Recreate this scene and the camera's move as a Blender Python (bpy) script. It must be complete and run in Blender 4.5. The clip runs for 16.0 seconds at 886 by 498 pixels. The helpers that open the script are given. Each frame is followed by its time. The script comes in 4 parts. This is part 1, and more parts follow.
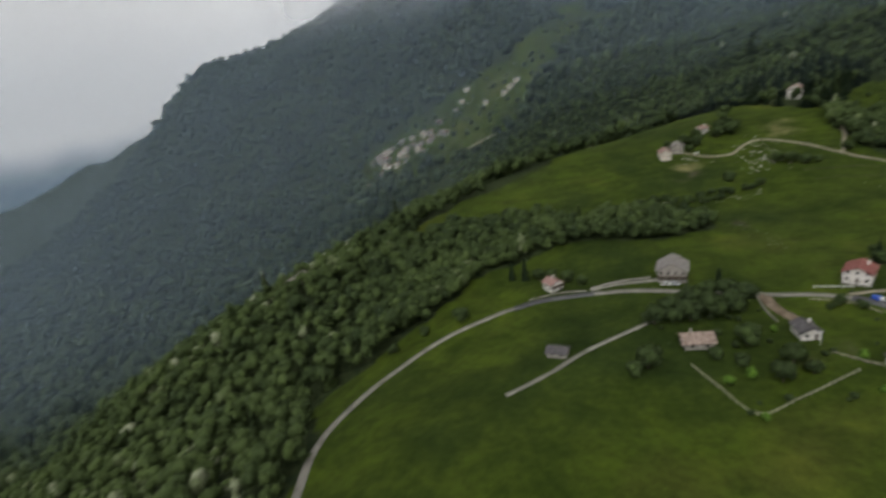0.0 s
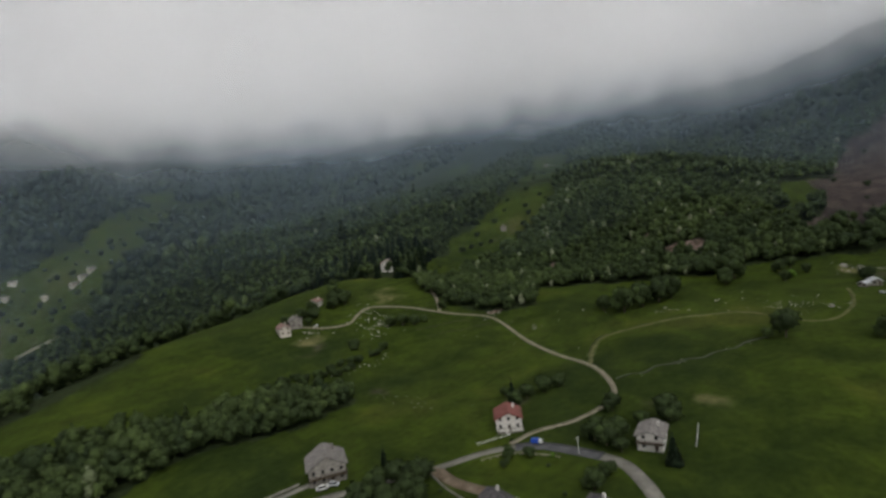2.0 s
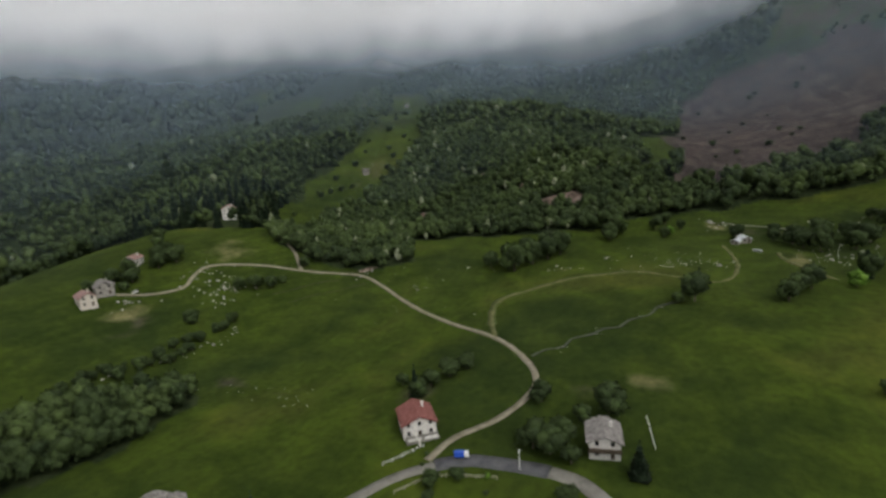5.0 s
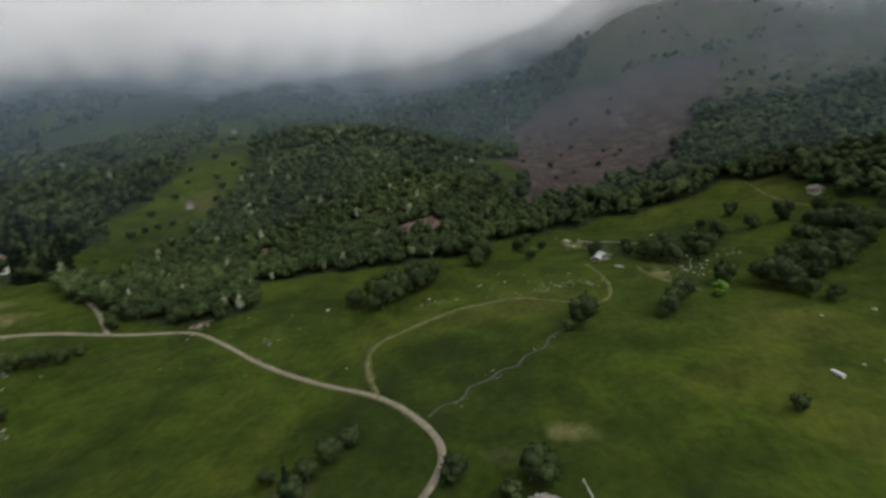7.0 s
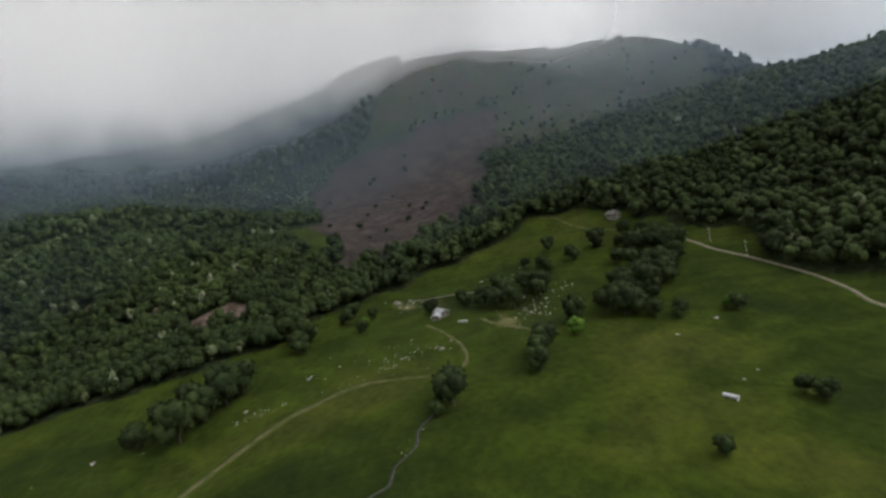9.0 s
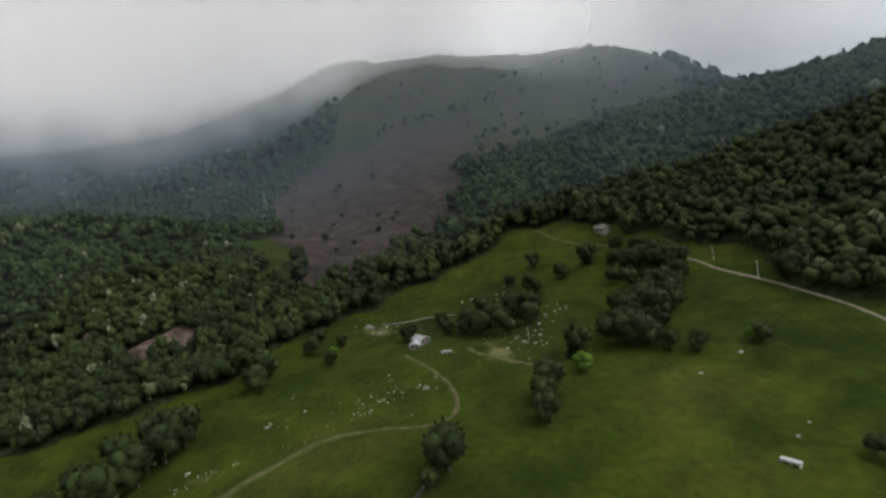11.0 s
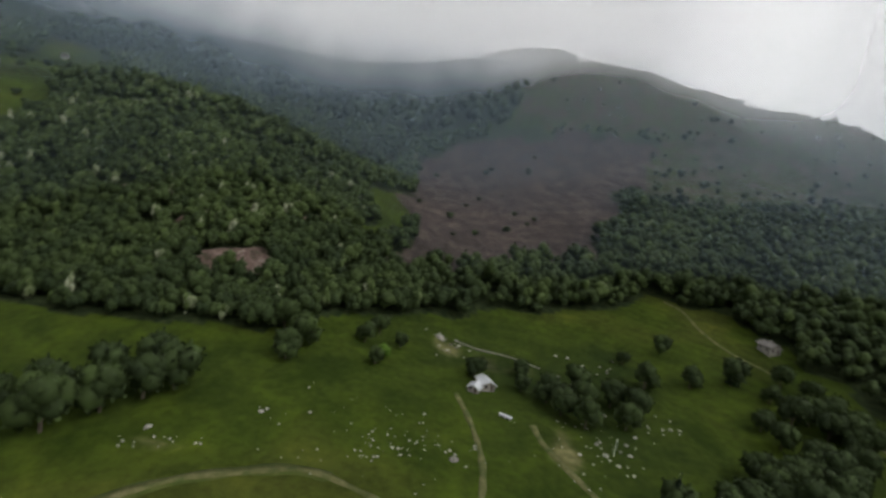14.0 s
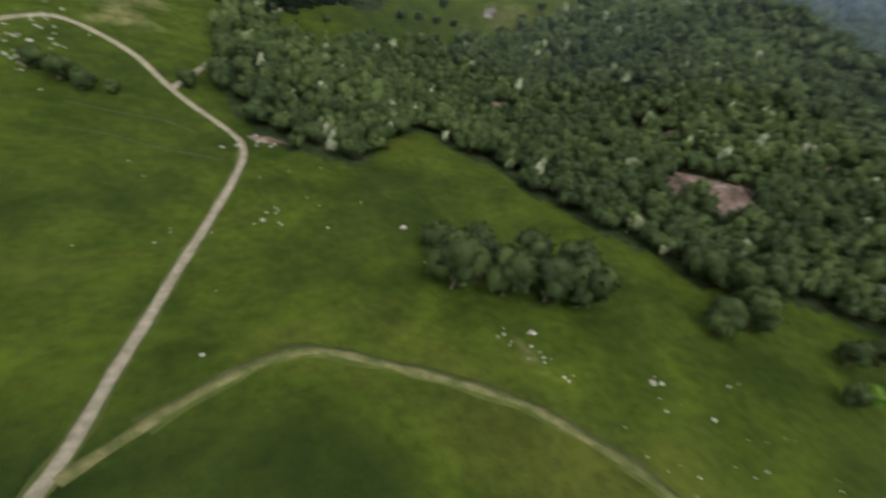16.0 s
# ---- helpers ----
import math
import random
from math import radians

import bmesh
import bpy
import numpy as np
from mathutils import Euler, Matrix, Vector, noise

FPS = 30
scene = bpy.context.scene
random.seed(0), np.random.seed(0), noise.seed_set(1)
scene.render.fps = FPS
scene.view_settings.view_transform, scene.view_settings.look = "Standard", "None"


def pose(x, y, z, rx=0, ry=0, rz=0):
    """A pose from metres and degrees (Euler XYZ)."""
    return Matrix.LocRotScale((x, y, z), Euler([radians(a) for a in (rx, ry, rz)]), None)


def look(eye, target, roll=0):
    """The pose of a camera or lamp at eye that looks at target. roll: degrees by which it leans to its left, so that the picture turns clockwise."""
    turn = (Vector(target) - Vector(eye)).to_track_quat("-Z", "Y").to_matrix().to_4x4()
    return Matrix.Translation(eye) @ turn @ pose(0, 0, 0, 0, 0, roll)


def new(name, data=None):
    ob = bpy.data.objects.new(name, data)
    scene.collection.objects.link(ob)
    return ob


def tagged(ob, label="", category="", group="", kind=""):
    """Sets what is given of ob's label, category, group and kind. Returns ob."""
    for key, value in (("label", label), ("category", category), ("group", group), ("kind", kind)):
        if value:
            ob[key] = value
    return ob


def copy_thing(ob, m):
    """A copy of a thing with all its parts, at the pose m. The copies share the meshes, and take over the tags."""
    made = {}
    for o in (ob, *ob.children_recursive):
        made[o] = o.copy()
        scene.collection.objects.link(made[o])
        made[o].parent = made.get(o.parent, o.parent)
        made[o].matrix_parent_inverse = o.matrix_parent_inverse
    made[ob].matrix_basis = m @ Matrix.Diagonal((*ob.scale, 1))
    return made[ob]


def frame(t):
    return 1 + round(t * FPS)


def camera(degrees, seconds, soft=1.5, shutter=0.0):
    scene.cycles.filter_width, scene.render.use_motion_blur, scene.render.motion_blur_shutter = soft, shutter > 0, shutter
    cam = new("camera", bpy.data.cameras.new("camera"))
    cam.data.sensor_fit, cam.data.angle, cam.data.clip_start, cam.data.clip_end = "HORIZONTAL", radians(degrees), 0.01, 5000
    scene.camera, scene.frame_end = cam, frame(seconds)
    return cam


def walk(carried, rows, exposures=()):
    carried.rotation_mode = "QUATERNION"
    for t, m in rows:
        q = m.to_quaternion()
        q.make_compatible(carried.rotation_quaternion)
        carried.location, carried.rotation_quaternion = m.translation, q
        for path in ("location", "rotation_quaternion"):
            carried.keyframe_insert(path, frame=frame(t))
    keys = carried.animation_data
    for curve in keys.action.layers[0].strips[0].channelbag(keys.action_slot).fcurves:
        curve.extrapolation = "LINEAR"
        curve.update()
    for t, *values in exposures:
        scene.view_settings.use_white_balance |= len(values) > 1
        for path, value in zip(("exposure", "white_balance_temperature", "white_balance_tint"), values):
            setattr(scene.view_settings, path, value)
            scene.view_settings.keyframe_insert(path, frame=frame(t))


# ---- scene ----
cam = camera(80.0, 16.0, soft=2.8, shutter=0.4)
ROWS = [
    (0.0, -19.13, -15.18, 9.15, 70.447, 8.465, -3.507),
    (0.5, -17.13, 0.34, 2.16, 75.924, 8.034, -16.220),
    (1.0, -13.42, 15.56, -4.07, 80.087, 7.965, -27.754),
    (1.5, -8.20, 29.49, -8.82, 82.811, 7.832, -38.495),
    (2.0, -2.61, 41.48, -11.95, 85.635, 6.901, -44.576),
    (2.5, 2.87, 51.91, -13.93, 87.432, 6.024, -48.102),
    (3.0, 8.32, 61.63, -15.35, 88.054, 5.375, -50.865),
    (5.5, 31.97, 95.44, -12.01, 75.600, 1.343, -64.224),
    (6.0, 38.27, 101.51, -12.32, 74.880, -1.508, -67.039),
    (6.5, 45.70, 107.74, -13.28, 76.344, -0.686, -70.875),
    (7.0, 54.88, 113.77, -14.98, 79.747, 4.519, -78.924),
    (7.5, 65.59, 118.43, -16.95, 82.064, 7.180, -86.789),
    (8.0, 77.07, 121.01, -18.56, 82.979, 8.411, -93.331),
    (8.5, 88.27, 122.35, -19.38, 83.379, 10.163, -98.095),
    (9.0, 98.13, 123.81, -19.27, 83.908, 11.000, -100.801),
    (9.5, 106.42, 125.74, -18.43, 83.590, 11.499, -102.682),
    (10.0, 113.84, 127.80, -17.20, 83.175, 11.475, -104.247),
    (12.5, 155.72, 115.57, -13.41, 85.611, 7.673, -103.131),
    (13.0, 162.25, 112.99, -12.43, 85.484, 4.902, -100.069),
    (13.5, 169.07, 110.81, -11.22, 84.911, -2.490, -95.872),
    (14.0, 176.80, 109.64, -10.02, 82.720, -11.540, -88.176),
    (14.5, 185.44, 109.91, -9.72, 78.547, -19.513, -78.640),
    (15.0, 194.16, 111.53, -11.17, 71.511, -22.866, -64.977),
    (15.5, 203.11, 114.23, -14.46, 64.374, -22.281, -49.653),
    (16.0, 213.07, 117.69, -18.94, 60.997, -17.110, -34.007),
]
walk(cam, [(t, pose(x, y, z, rx, ry, rz)) for t, x, y, z, rx, ry, rz in ROWS],
     exposures=[(0.0, 0.08), (2.5, -0.34), (5.5, 0.12), (9.0, -0.02), (12.5, 0.0), (14.5, 0.22), (16.0, 0.78)])

# ---- sky and light: an overcast afternoon ----
world = bpy.data.worlds.new("sky")
scene.world = world
world.use_nodes = True
wn, wl = world.node_tree.nodes, world.node_tree.links
for n in list(wn):
    wn.remove(n)
w_out = wn.new("ShaderNodeOutputWorld")
w_bg = wn.new("ShaderNodeBackground")
w_sky = wn.new("ShaderNodeTexSky")
w_sky.sky_type = "NISHITA"
w_sky.sun_disc = False
w_sky.sun_elevation, w_sky.sun_rotation = radians(52), radians(200)
w_sky.air_density, w_sky.dust_density = 1.0, 3.0
w_hsv = wn.new("ShaderNodeHueSaturation")
w_hsv.inputs["Saturation"].default_value = 0.05
w_bg.inputs["Strength"].default_value = 0.15
wl.new(w_sky.outputs[0], w_hsv.inputs["Color"])
wl.new(w_hsv.outputs[0], w_bg.inputs["Color"])
wl.new(w_bg.outputs[0], w_out.inputs["Surface"])
sun = new("sun", bpy.data.lights.new("sun", "SUN"))
sun.data.energy, sun.data.angle, sun.data.color = 0.4, radians(25), (1.0, 0.97, 0.92)
sun.matrix_basis = look((0, 0, 0), (-math.sin(radians(200)) * math.cos(radians(52)), -math.cos(radians(200)) * math.cos(radians(52)), -math.sin(radians(52))))

# ---- materials ----


def material(name, stops, scale=1.0, rough=0.9, bump=0.3, detail=6.0, metallic=0.0, space="Object", spread=0.0, fine=6.0):
    """A noise ramp of colours at two scales with relief; spread varies the value from object to object."""
    m = bpy.data.materials.new(name)
    m.use_nodes = True
    nt = m.node_tree
    N, Lk = nt.nodes, nt.links
    b = N["Principled BSDF"]
    b.inputs["Roughness"].default_value = rough
    b.inputs["Metallic"].default_value = metallic
    b.inputs["Specular IOR Level"].default_value = 0.25
    tc = N.new("ShaderNodeTexCoord")
    nz = N.new("ShaderNodeTexNoise")
    nz.inputs["Scale"].default_value, nz.inputs["Detail"].default_value = scale, detail
    nf = N.new("ShaderNodeTexNoise")
    nf.inputs["Scale"].default_value, nf.inputs["Detail"].default_value = scale * fine, 3.0
    Lk.new(tc.outputs[space], nz.inputs["Vector"])
    Lk.new(tc.outputs[space], nf.inputs["Vector"])
    mx = N.new("ShaderNodeMath")
    mx.operation = "MULTIPLY_ADD"
    mx.inputs[1].default_value, mx.inputs[2].default_value = 0.35, -0.175
    Lk.new(nf.outputs[0], mx.inputs[0])
    ad = N.new("ShaderNodeMath")
    Lk.new(nz.outputs[0], ad.inputs[0])
    Lk.new(mx.outputs[0], ad.inputs[1])
    rp = N.new("ShaderNodeValToRGB")
    el = rp.color_ramp.elements
    while len(el) < len(stops):
        el.new(0.5)
    for i, c in enumerate(stops):
        el[i].position = 0.3 + 0.4 * i / max(1, len(stops) - 1)
        el[i].color = (*c, 1)
    Lk.new(ad.outputs[0], rp.inputs[0])
    colour = rp.outputs[0]
    if spread:
        oi = N.new("ShaderNodeObjectInfo")
        mr = N.new("ShaderNodeMapRange")
        mr.inputs[3].default_value, mr.inputs[4].default_value = 1 - spread, 1 + spread
        hs = N.new("ShaderNodeHueSaturation")
        Lk.new(oi.outputs["Random"], mr.inputs[0])
        Lk.new(mr.outputs[0], hs.inputs["Value"])
        Lk.new(colour, hs.inputs["Color"])
        colour = hs.outputs[0]
    Lk.new(colour, b.inputs["Base Color"])
    if bump:
        bp = N.new("ShaderNodeBump")
        bp.inputs["Strength"].default_value = bump
        Lk.new(ad.outputs[0], bp.inputs["Height"])
        Lk.new(bp.outputs[0], b.inputs["Normal"])
    return m


def leaf_material(name, dark, mid, light, pale=None):
    """Foliage: tint runs from tree to tree, and each clump differs a little."""
    m = bpy.data.materials.new(name)
    m.use_nodes = True
    N, Lk = m.node_tree.nodes, m.node_tree.links
    b = N["Principled BSDF"]
    b.inputs["Roughness"].default_value = 0.75
    b.inputs["Specular IOR Level"].default_value = 0.15
    at = N.new("ShaderNodeAttribute")
    at.attribute_name = "tint"
    oi = N.new("ShaderNodeObjectInfo")
    ge = N.new("ShaderNodeNewGeometry")
    s1 = N.new("ShaderNodeMath")
    s1.operation = "MULTIPLY_ADD"
    s1.inputs[1].default_value = 0.45
    Lk.new(ge.outputs["Random Per Island"], s1.inputs[0])
    Lk.new(at.outputs["Fac"], s1.inputs[2])
    s2 = N.new("ShaderNodeMath")
    s2.operation = "MULTIPLY_ADD"
    s2.inputs[1].default_value = 0.3
    Lk.new(oi.outputs["Random"], s2.inputs[0])
    Lk.new(s1.outputs[0], s2.inputs[2])
    rp = N.new("ShaderNodeValToRGB")
    el = rp.color_ramp.elements
    cols = [dark, mid, light] + ([pale] if pale else [])
    while len(el) < len(cols):
        el.new(0.5)
    for i, c in enumerate(cols):
        el[i].position = (0.1, 0.65, 1.2, 1.45)[i] / 1.5
        el[i].color = (*c, 1)
    dv = N.new("ShaderNodeMath")
    dv.operation = "DIVIDE"
    dv.inputs[1].default_value = 1.5
    Lk.new(s2.outputs[0], dv.inputs[0])
    Lk.new(dv.outputs[0], rp.inputs[0])
    tc = N.new("ShaderNodeTexCoord")
    nz = N.new("ShaderNodeTexNoise")
    nz.inputs["Scale"].default_value, nz.inputs["Detail"].default_value = 1.1, 4
    Lk.new(tc.outputs["Object"], nz.inputs["Vector"])
    mr = N.new("ShaderNodeMapRange")
    mr.inputs[1].default_value, mr.inputs[2].default_value, mr.inputs[3].default_value, mr.inputs[4].default_value = 0.3, 0.7, 0.6, 1.35
    Lk.new(nz.outputs[0], mr.inputs[0])
    hs = N.new("ShaderNodeHueSaturation")
    Lk.new(mr.outputs[0], hs.inputs["Value"])
    Lk.new(rp.outputs[0], hs.inputs["Color"])
    Lk.new(hs.outputs[0], b.inputs["Base Color"])
    bp = N.new("ShaderNodeBump")
    bp.inputs["Strength"].default_value, bp.inputs["Distance"].default_value = 0.8, 0.5
    Lk.new(nz.outputs[0], bp.inputs["Height"])
    Lk.new(bp.outputs[0], b.inputs["Normal"])
    return m


def plain(name, c, rough=0.8, metallic=0.0, scale=2.0, bump=0.1, spread=0.0, low=0.75):
    return material(name, [tuple(v * low for v in c), c, tuple(min(1, v * 1.2) for v in c)], scale, rough, bump, metallic=metallic, spread=spread)


M_LEAF = leaf_material("broadleaf", (0.016, 0.026, 0.010), (0.033, 0.051, 0.015), (0.060, 0.090, 0.023))
M_WOOD_LEAF = leaf_material("woodland_leaves", (0.017, 0.029, 0.011), (0.034, 0.052, 0.016), (0.062, 0.090, 0.026), (0.24, 0.26, 0.17))
# distance haze put into the leaf colour: bluer and duller than the near wood
M_HAZE_LEAF = leaf_material("far_leaves_haze_tinted", (0.015, 0.026, 0.014), (0.030, 0.046, 0.020), (0.050, 0.070, 0.028))
M_LIME = leaf_material("lime_green_leaves", (0.05, 0.10, 0.012), (0.08, 0.15, 0.018), (0.11, 0.19, 0.025))
M_CONIFER = leaf_material("conifer_needles", (0.008, 0.016, 0.008), (0.016, 0.029, 0.013), (0.028, 0.044, 0.018))
M_BARK = material("bark", [(0.05, 0.04, 0.03), (0.10, 0.08, 0.06), (0.16, 0.13, 0.10)], 3, 0.9, 0.6)
M_GRAVEL = material("gravel_track", [(0.15, 0.132, 0.092), (0.21, 0.185, 0.135), (0.275, 0.245, 0.185)], 0.5, 0.95, 0.4)
M_CONCRETE = material("pale_concrete_road", [(0.13, 0.125, 0.105), (0.19, 0.18, 0.155), (0.25, 0.24, 0.205)], 0.2, 0.9, 0.2)
M_ASPHALT = material("asphalt", [(0.05, 0.05, 0.055), (0.08, 0.08, 0.085), (0.11, 0.11, 0.11)], 0.3, 0.85, 0.2)
M_RUT = material("worn_grass_track", [(0.05, 0.066, 0.016), (0.095, 0.098, 0.034), (0.16, 0.145, 0.07)], 0.3, 0.95, 0.3)
M_WHITE = plain("white_render", (0.60, 0.575, 0.53), 0.85)
M_CREAM = plain("cream_render", (0.55, 0.50, 0.42), 0.85)
M_STONE = material("stone_wall", [(0.14, 0.13, 0.115), (0.27, 0.25, 0.22), (0.42, 0.39, 0.35)], 1.6, 0.95, 0.6)
M_RED = material("red_roof_tiles", [(0.15, 0.052, 0.045), (0.20, 0.075, 0.063), (0.26, 0.11, 0.092)], 1.2, 0.85, 0.4)
M_PINK = material("faded_red_tiles", [(0.17, 0.10, 0.088), (0.25, 0.155, 0.135), (0.34, 0.22, 0.19)], 1.2, 0.85, 0.4)
M_GREYROOF = material("grey_slab_roof", [(0.12, 0.11, 0.10), (0.20, 0.185, 0.17), (0.29, 0.27, 0.25)], 1.0, 0.9, 0.5)
M_BROWNROOF = material("brown_stone_roof", [(0.15, 0.11, 0.09), (0.25, 0.19, 0.155), (0.36, 0.29, 0.24)], 1.0, 0.92, 0.6)
M_DARKROOF = material("dark_roof", [(0.045, 0.042, 0.045), (0.075, 0.07, 0.072), (0.12, 0.11, 0.11)], 1.0, 0.7, 0.3)
M_TIMBER = material("dark_timber", [(0.03, 0.022, 0.016), (0.06, 0.045, 0.03), (0.10, 0.075, 0.05)], 2.0, 0.8, 0.4)
M_GLASS = material("window_glass", [(0.01, 0.012, 0.014), (0.015, 0.018, 0.02), (0.03, 0.032, 0.035)], 0.6, 0.12, 0.0)
M_ROCK = material("pale_rock", [(0.17, 0.16, 0.14), (0.29, 0.275, 0.245), (0.43, 0.41, 0.37)], 0.8, 0.95, 0.6, spread=0.35)
M_REDROCK = material("rusty_rock", [(0.040, 0.045, 0.018), (0.075, 0.055, 0.042), (0.12, 0.082, 0.068), (0.15, 0.108, 0.088), (0.25, 0.20, 0.17)], 0.16, 0.95, 0.9, fine=5)
M_METAL = plain("white_sheet_metal", (0.62, 0.64, 0.66), 0.45, 0.3)
M_SOIL = material("bare_soil", [(0.10, 0.075, 0.05), (0.16, 0.12, 0.085), (0.22, 0.175, 0.13)], 0.3, 0.95, 0.4)

# ---- the lie of the land ----
BASE = (-227.3, 117.1, 69.5)
SWELLS = [
    (-80, 90, 78.1), (-80, 200, -22.7), (-80, 330, 53.9), (60, -60, 52.5), (60, 90, -12.3),
    (60, 200, 39.5), (60, 330, 11.5), (60, 450, 64.0), (180, -60, -12.2), (180, 90, 24.0),
    (180, 200, 12.0), (180, 330, -42.2), (180, 450, 76.6), (300, -60, 5.6), (300, 90, 33.2),
    (300, 200, -24.3), (300, 330, 45.2), (300, 450, -9.0), (420, -60, 11.8), (420, 90, -39.8),
    (420, 200, 48.9), (420, 330, -74.9), (480, -280, -35.3), (380, -180, -19.8), (600, -330, 38.5),
    (600, 330, 36.7), (560, 230, 21.3), (-200, 300, 42.6), (150, 520, -102.7), (520, 60, 5.2),
    (-190, 120, 5.8),
]
HILLS = [
    (200, 650, 0.7), (510, 480, 37.8), (660, 170, -14.6), (590, -170, 64.0), (340, -410, 58.5),
    (0, -450, 74.6), (-310, -280, 165.5), (-460, 30, 16.6), (-390, 370, 18.0), (-140, 610, -69.7),
]
SLOPES = [
    (100, 1000, 27.8), (590, 860, -84.7), (920, 470, -41.8), (990, -30, 42.5), (780, -490, 59.5),
    (350, -760, 41.2), (-150, -760, 45.7), (-580, -490, -21.9), (-790, -30, -111.1), (-720, 470, 24.5),
    (-390, 860, -133.8),
]
RIDGES = [
    (520, 1380, -80.8), (1190, 890, 58.0), (1450, 100, 130.1), (1190, -690, 58.5), (520, -1180, 68.3),
    (-320, -1180, 24.2), (-990, -690, 8.0), (-1250, 100, 46.3), (-990, 890, -90.9), (-320, 1380, -37.8),
]
RANGES = [
    (400, 1980, 411.2), (1640, 1220, 223.7), (1980, -200, -4.1), (1220, -1440, -4.4), (-200, -1780, 90.1),
    (-1440, -1020, 96.2), (-1780, 400, -227.7), (-1020, 1640, 35.7),
]
SHOULDERS = [
    (700, -100, 12.9), (820, -300, -48.9), (950, -400, 145.4), (1080, -250, 42.4), (1100, -50, 113.5),
    (800, 150, -31.1), (-600, 1560, 117.9), (-250, 1400, 32.5), (-30, 1350, 125.9), (60, 880, -34.2),
    (-150, 1000, 3.8), (330, -330, 101.0),
]

FORMS = np.array([(x, y, 130 * 0.8, a) for x, y, a in SWELLS] + [(x, y, 260 * 0.8, a) for x, y, a in HILLS]
                 + [(x, y, 330 * 0.8, a) for x, y, a in SLOPES] + [(x, y, 480 * 0.8, a) for x, y, a in RIDGES]
                 + [(x, y, 1000 * 0.8, a) for x, y, a in RANGES] + [(x, y, 200 * 0.8, a) for x, y, a in SHOULDERS] + [(190, 458, 45, 11.0), (112, 424, 40, 7.0), (880, -470, 105, 20.0), (615, -345, 65, -20.0)])
rng = np.random.default_rng(7)
WAVES = [(w, rng.uniform(0, 6.28), rng.uniform(0, 6.28)) for w in (95, 70, 52, 41, 33, 27)]
SPURS = [(w, rng.uniform(0, 6.28), rng.uniform(0, 6.28)) for w in (420, 330, 260, 200, 150, 110, 80, 55, 38)]


def height(x, y):
    """Height of the bare ground."""
    x, y = np.asarray(x, float), np.asarray(y, float)
    z = BASE[0] + BASE[1] * x / 1000 + BASE[2] * y / 1000
    for fx, fy, r, a in FORMS:
        z = z + a * np.exp(-((x - fx) ** 2 + (y - fy) ** 2) / (2 * r * r))
    for w, d, p in WAVES:
        z = z + 0.0022 * w * np.sin((x * math.cos(d) + y * math.sin(d)) * 6.283 / w + p + 0.8 * np.sin(y / w * 2.1))
    far = np.clip((np.hypot(x - 180, y - 150) - 420) / 700, 0, 1)
    z = z + 7 * far - 0.35 * np.clip(x - 1450, 0, None)
    for w, d, p in SPURS:
        z = z + far * 0.034 * w * (0.64 - 1 * np.abs(np.sin((x * math.cos(d) + y * math.sin(d)) * 3.1416 / w + p + 0.9 * np.sin((x + 1.7 * y) / w * 1.3))))
    return z


def ground_z(x, y):
    return float(height(x, y))


def inside(poly, x, y):
    """Whether points lie in a plan outline."""
    c = np.zeros(np.shape(x), bool)
    n = len(poly)
    for i in range(n):
        (x0, y0), (x1, y1) = poly[i], poly[i - 1]
        if y0 != y1:
            c ^= ((y0 > y) != (y1 > y)) & (x < (x1 - x0) * (y - y0) / (y1 - y0) + x0)
    return c


MEADOW = [(-95, -160), (-76, 60), (-70, 160), (-52, 190), (-30, 212), (-32, 260), (-36, 310), (-24, 345), (17, 354), (60, 385), (100, 418),
          (150, 442), (200, 470), (240, 474), (262, 448), (283, 404), (306, 392), (296, 374), (270, 345), (262, 322), (275, 296), (292, 280), (307, 269), (326, 287),
          (357, 297), (360, 266), (362, 235), (366, 204), (369, 180), (378, 160), (400, 142), (415, 119), (434, 102), (451, 80), (461, 45), (468, 10), (482, -12),
          (466, -30), (434, -52), (400, -50), (368, -68), (340, -78), (308, -58), (286, -64), (260, -76), (180, -125), (60, -170)]
HEDGE = [(-45, 214), (37, 252), (84, 254), (127, 249), (134, 258), (128, 272), (103, 283), (55, 284), (17, 300), (-24, 306), (-50, 275)]
STRIP = [(300, 352), (362, 391), (442, 409), (480, 402), (552, 404), (640, 450), (733, 496), (810, 545), (780, 592), (710, 550), (554, 487), (478, 462), (426, 473), (390, 447), (335, 420), (310, 392)]
HEATH = [(456, 132), (486, 92), (502, 90), (530, 12), (567, 3), (626, -49), (687, -43), (852, -113), (869, -21), (886, 56), (874, 120), (830, 172), (700, 160), (560, 150)]
VILLAGE = [(-150, 930), (-60, 850), (20, 800), (80, 762), (130, 800), (230, 900), (330, 1010), (250, 1020), (130, 935), (43, 945), (-40, 955)]
PATCH = [(480, 154), (520, 135), (600, 140), (640, 152), (560, 177)]
DOWN = [(690, -50), (860, -125), (880, -20), (900, 60), (1000, 40), (1210, -100), (1120, -360), (900, -490), (770, -430), (650, -250)]


FIELDS = ((295, 1054, 55, 26), (319, 962, 48, 20), (691, 806, 45, 22), (705, 718, 50, 20), (357, 668, 22, 11), (492, 734, 24, 12))


def fields(x, y):
    """Clearings in the far woods."""
    return np.any([((x - a) / p) ** 2 + ((y - b) / q) ** 2 < 1 for a, b, p, q in FIELDS], axis=0)


def wobble(x, y, s=11.0, a=5.0):
    return a * np.sin(x / s + 1.3 * np.sin(y / s)), a * np.sin(y / s * 1.1 + 1.7 * np.sin(x / s * 0.9))


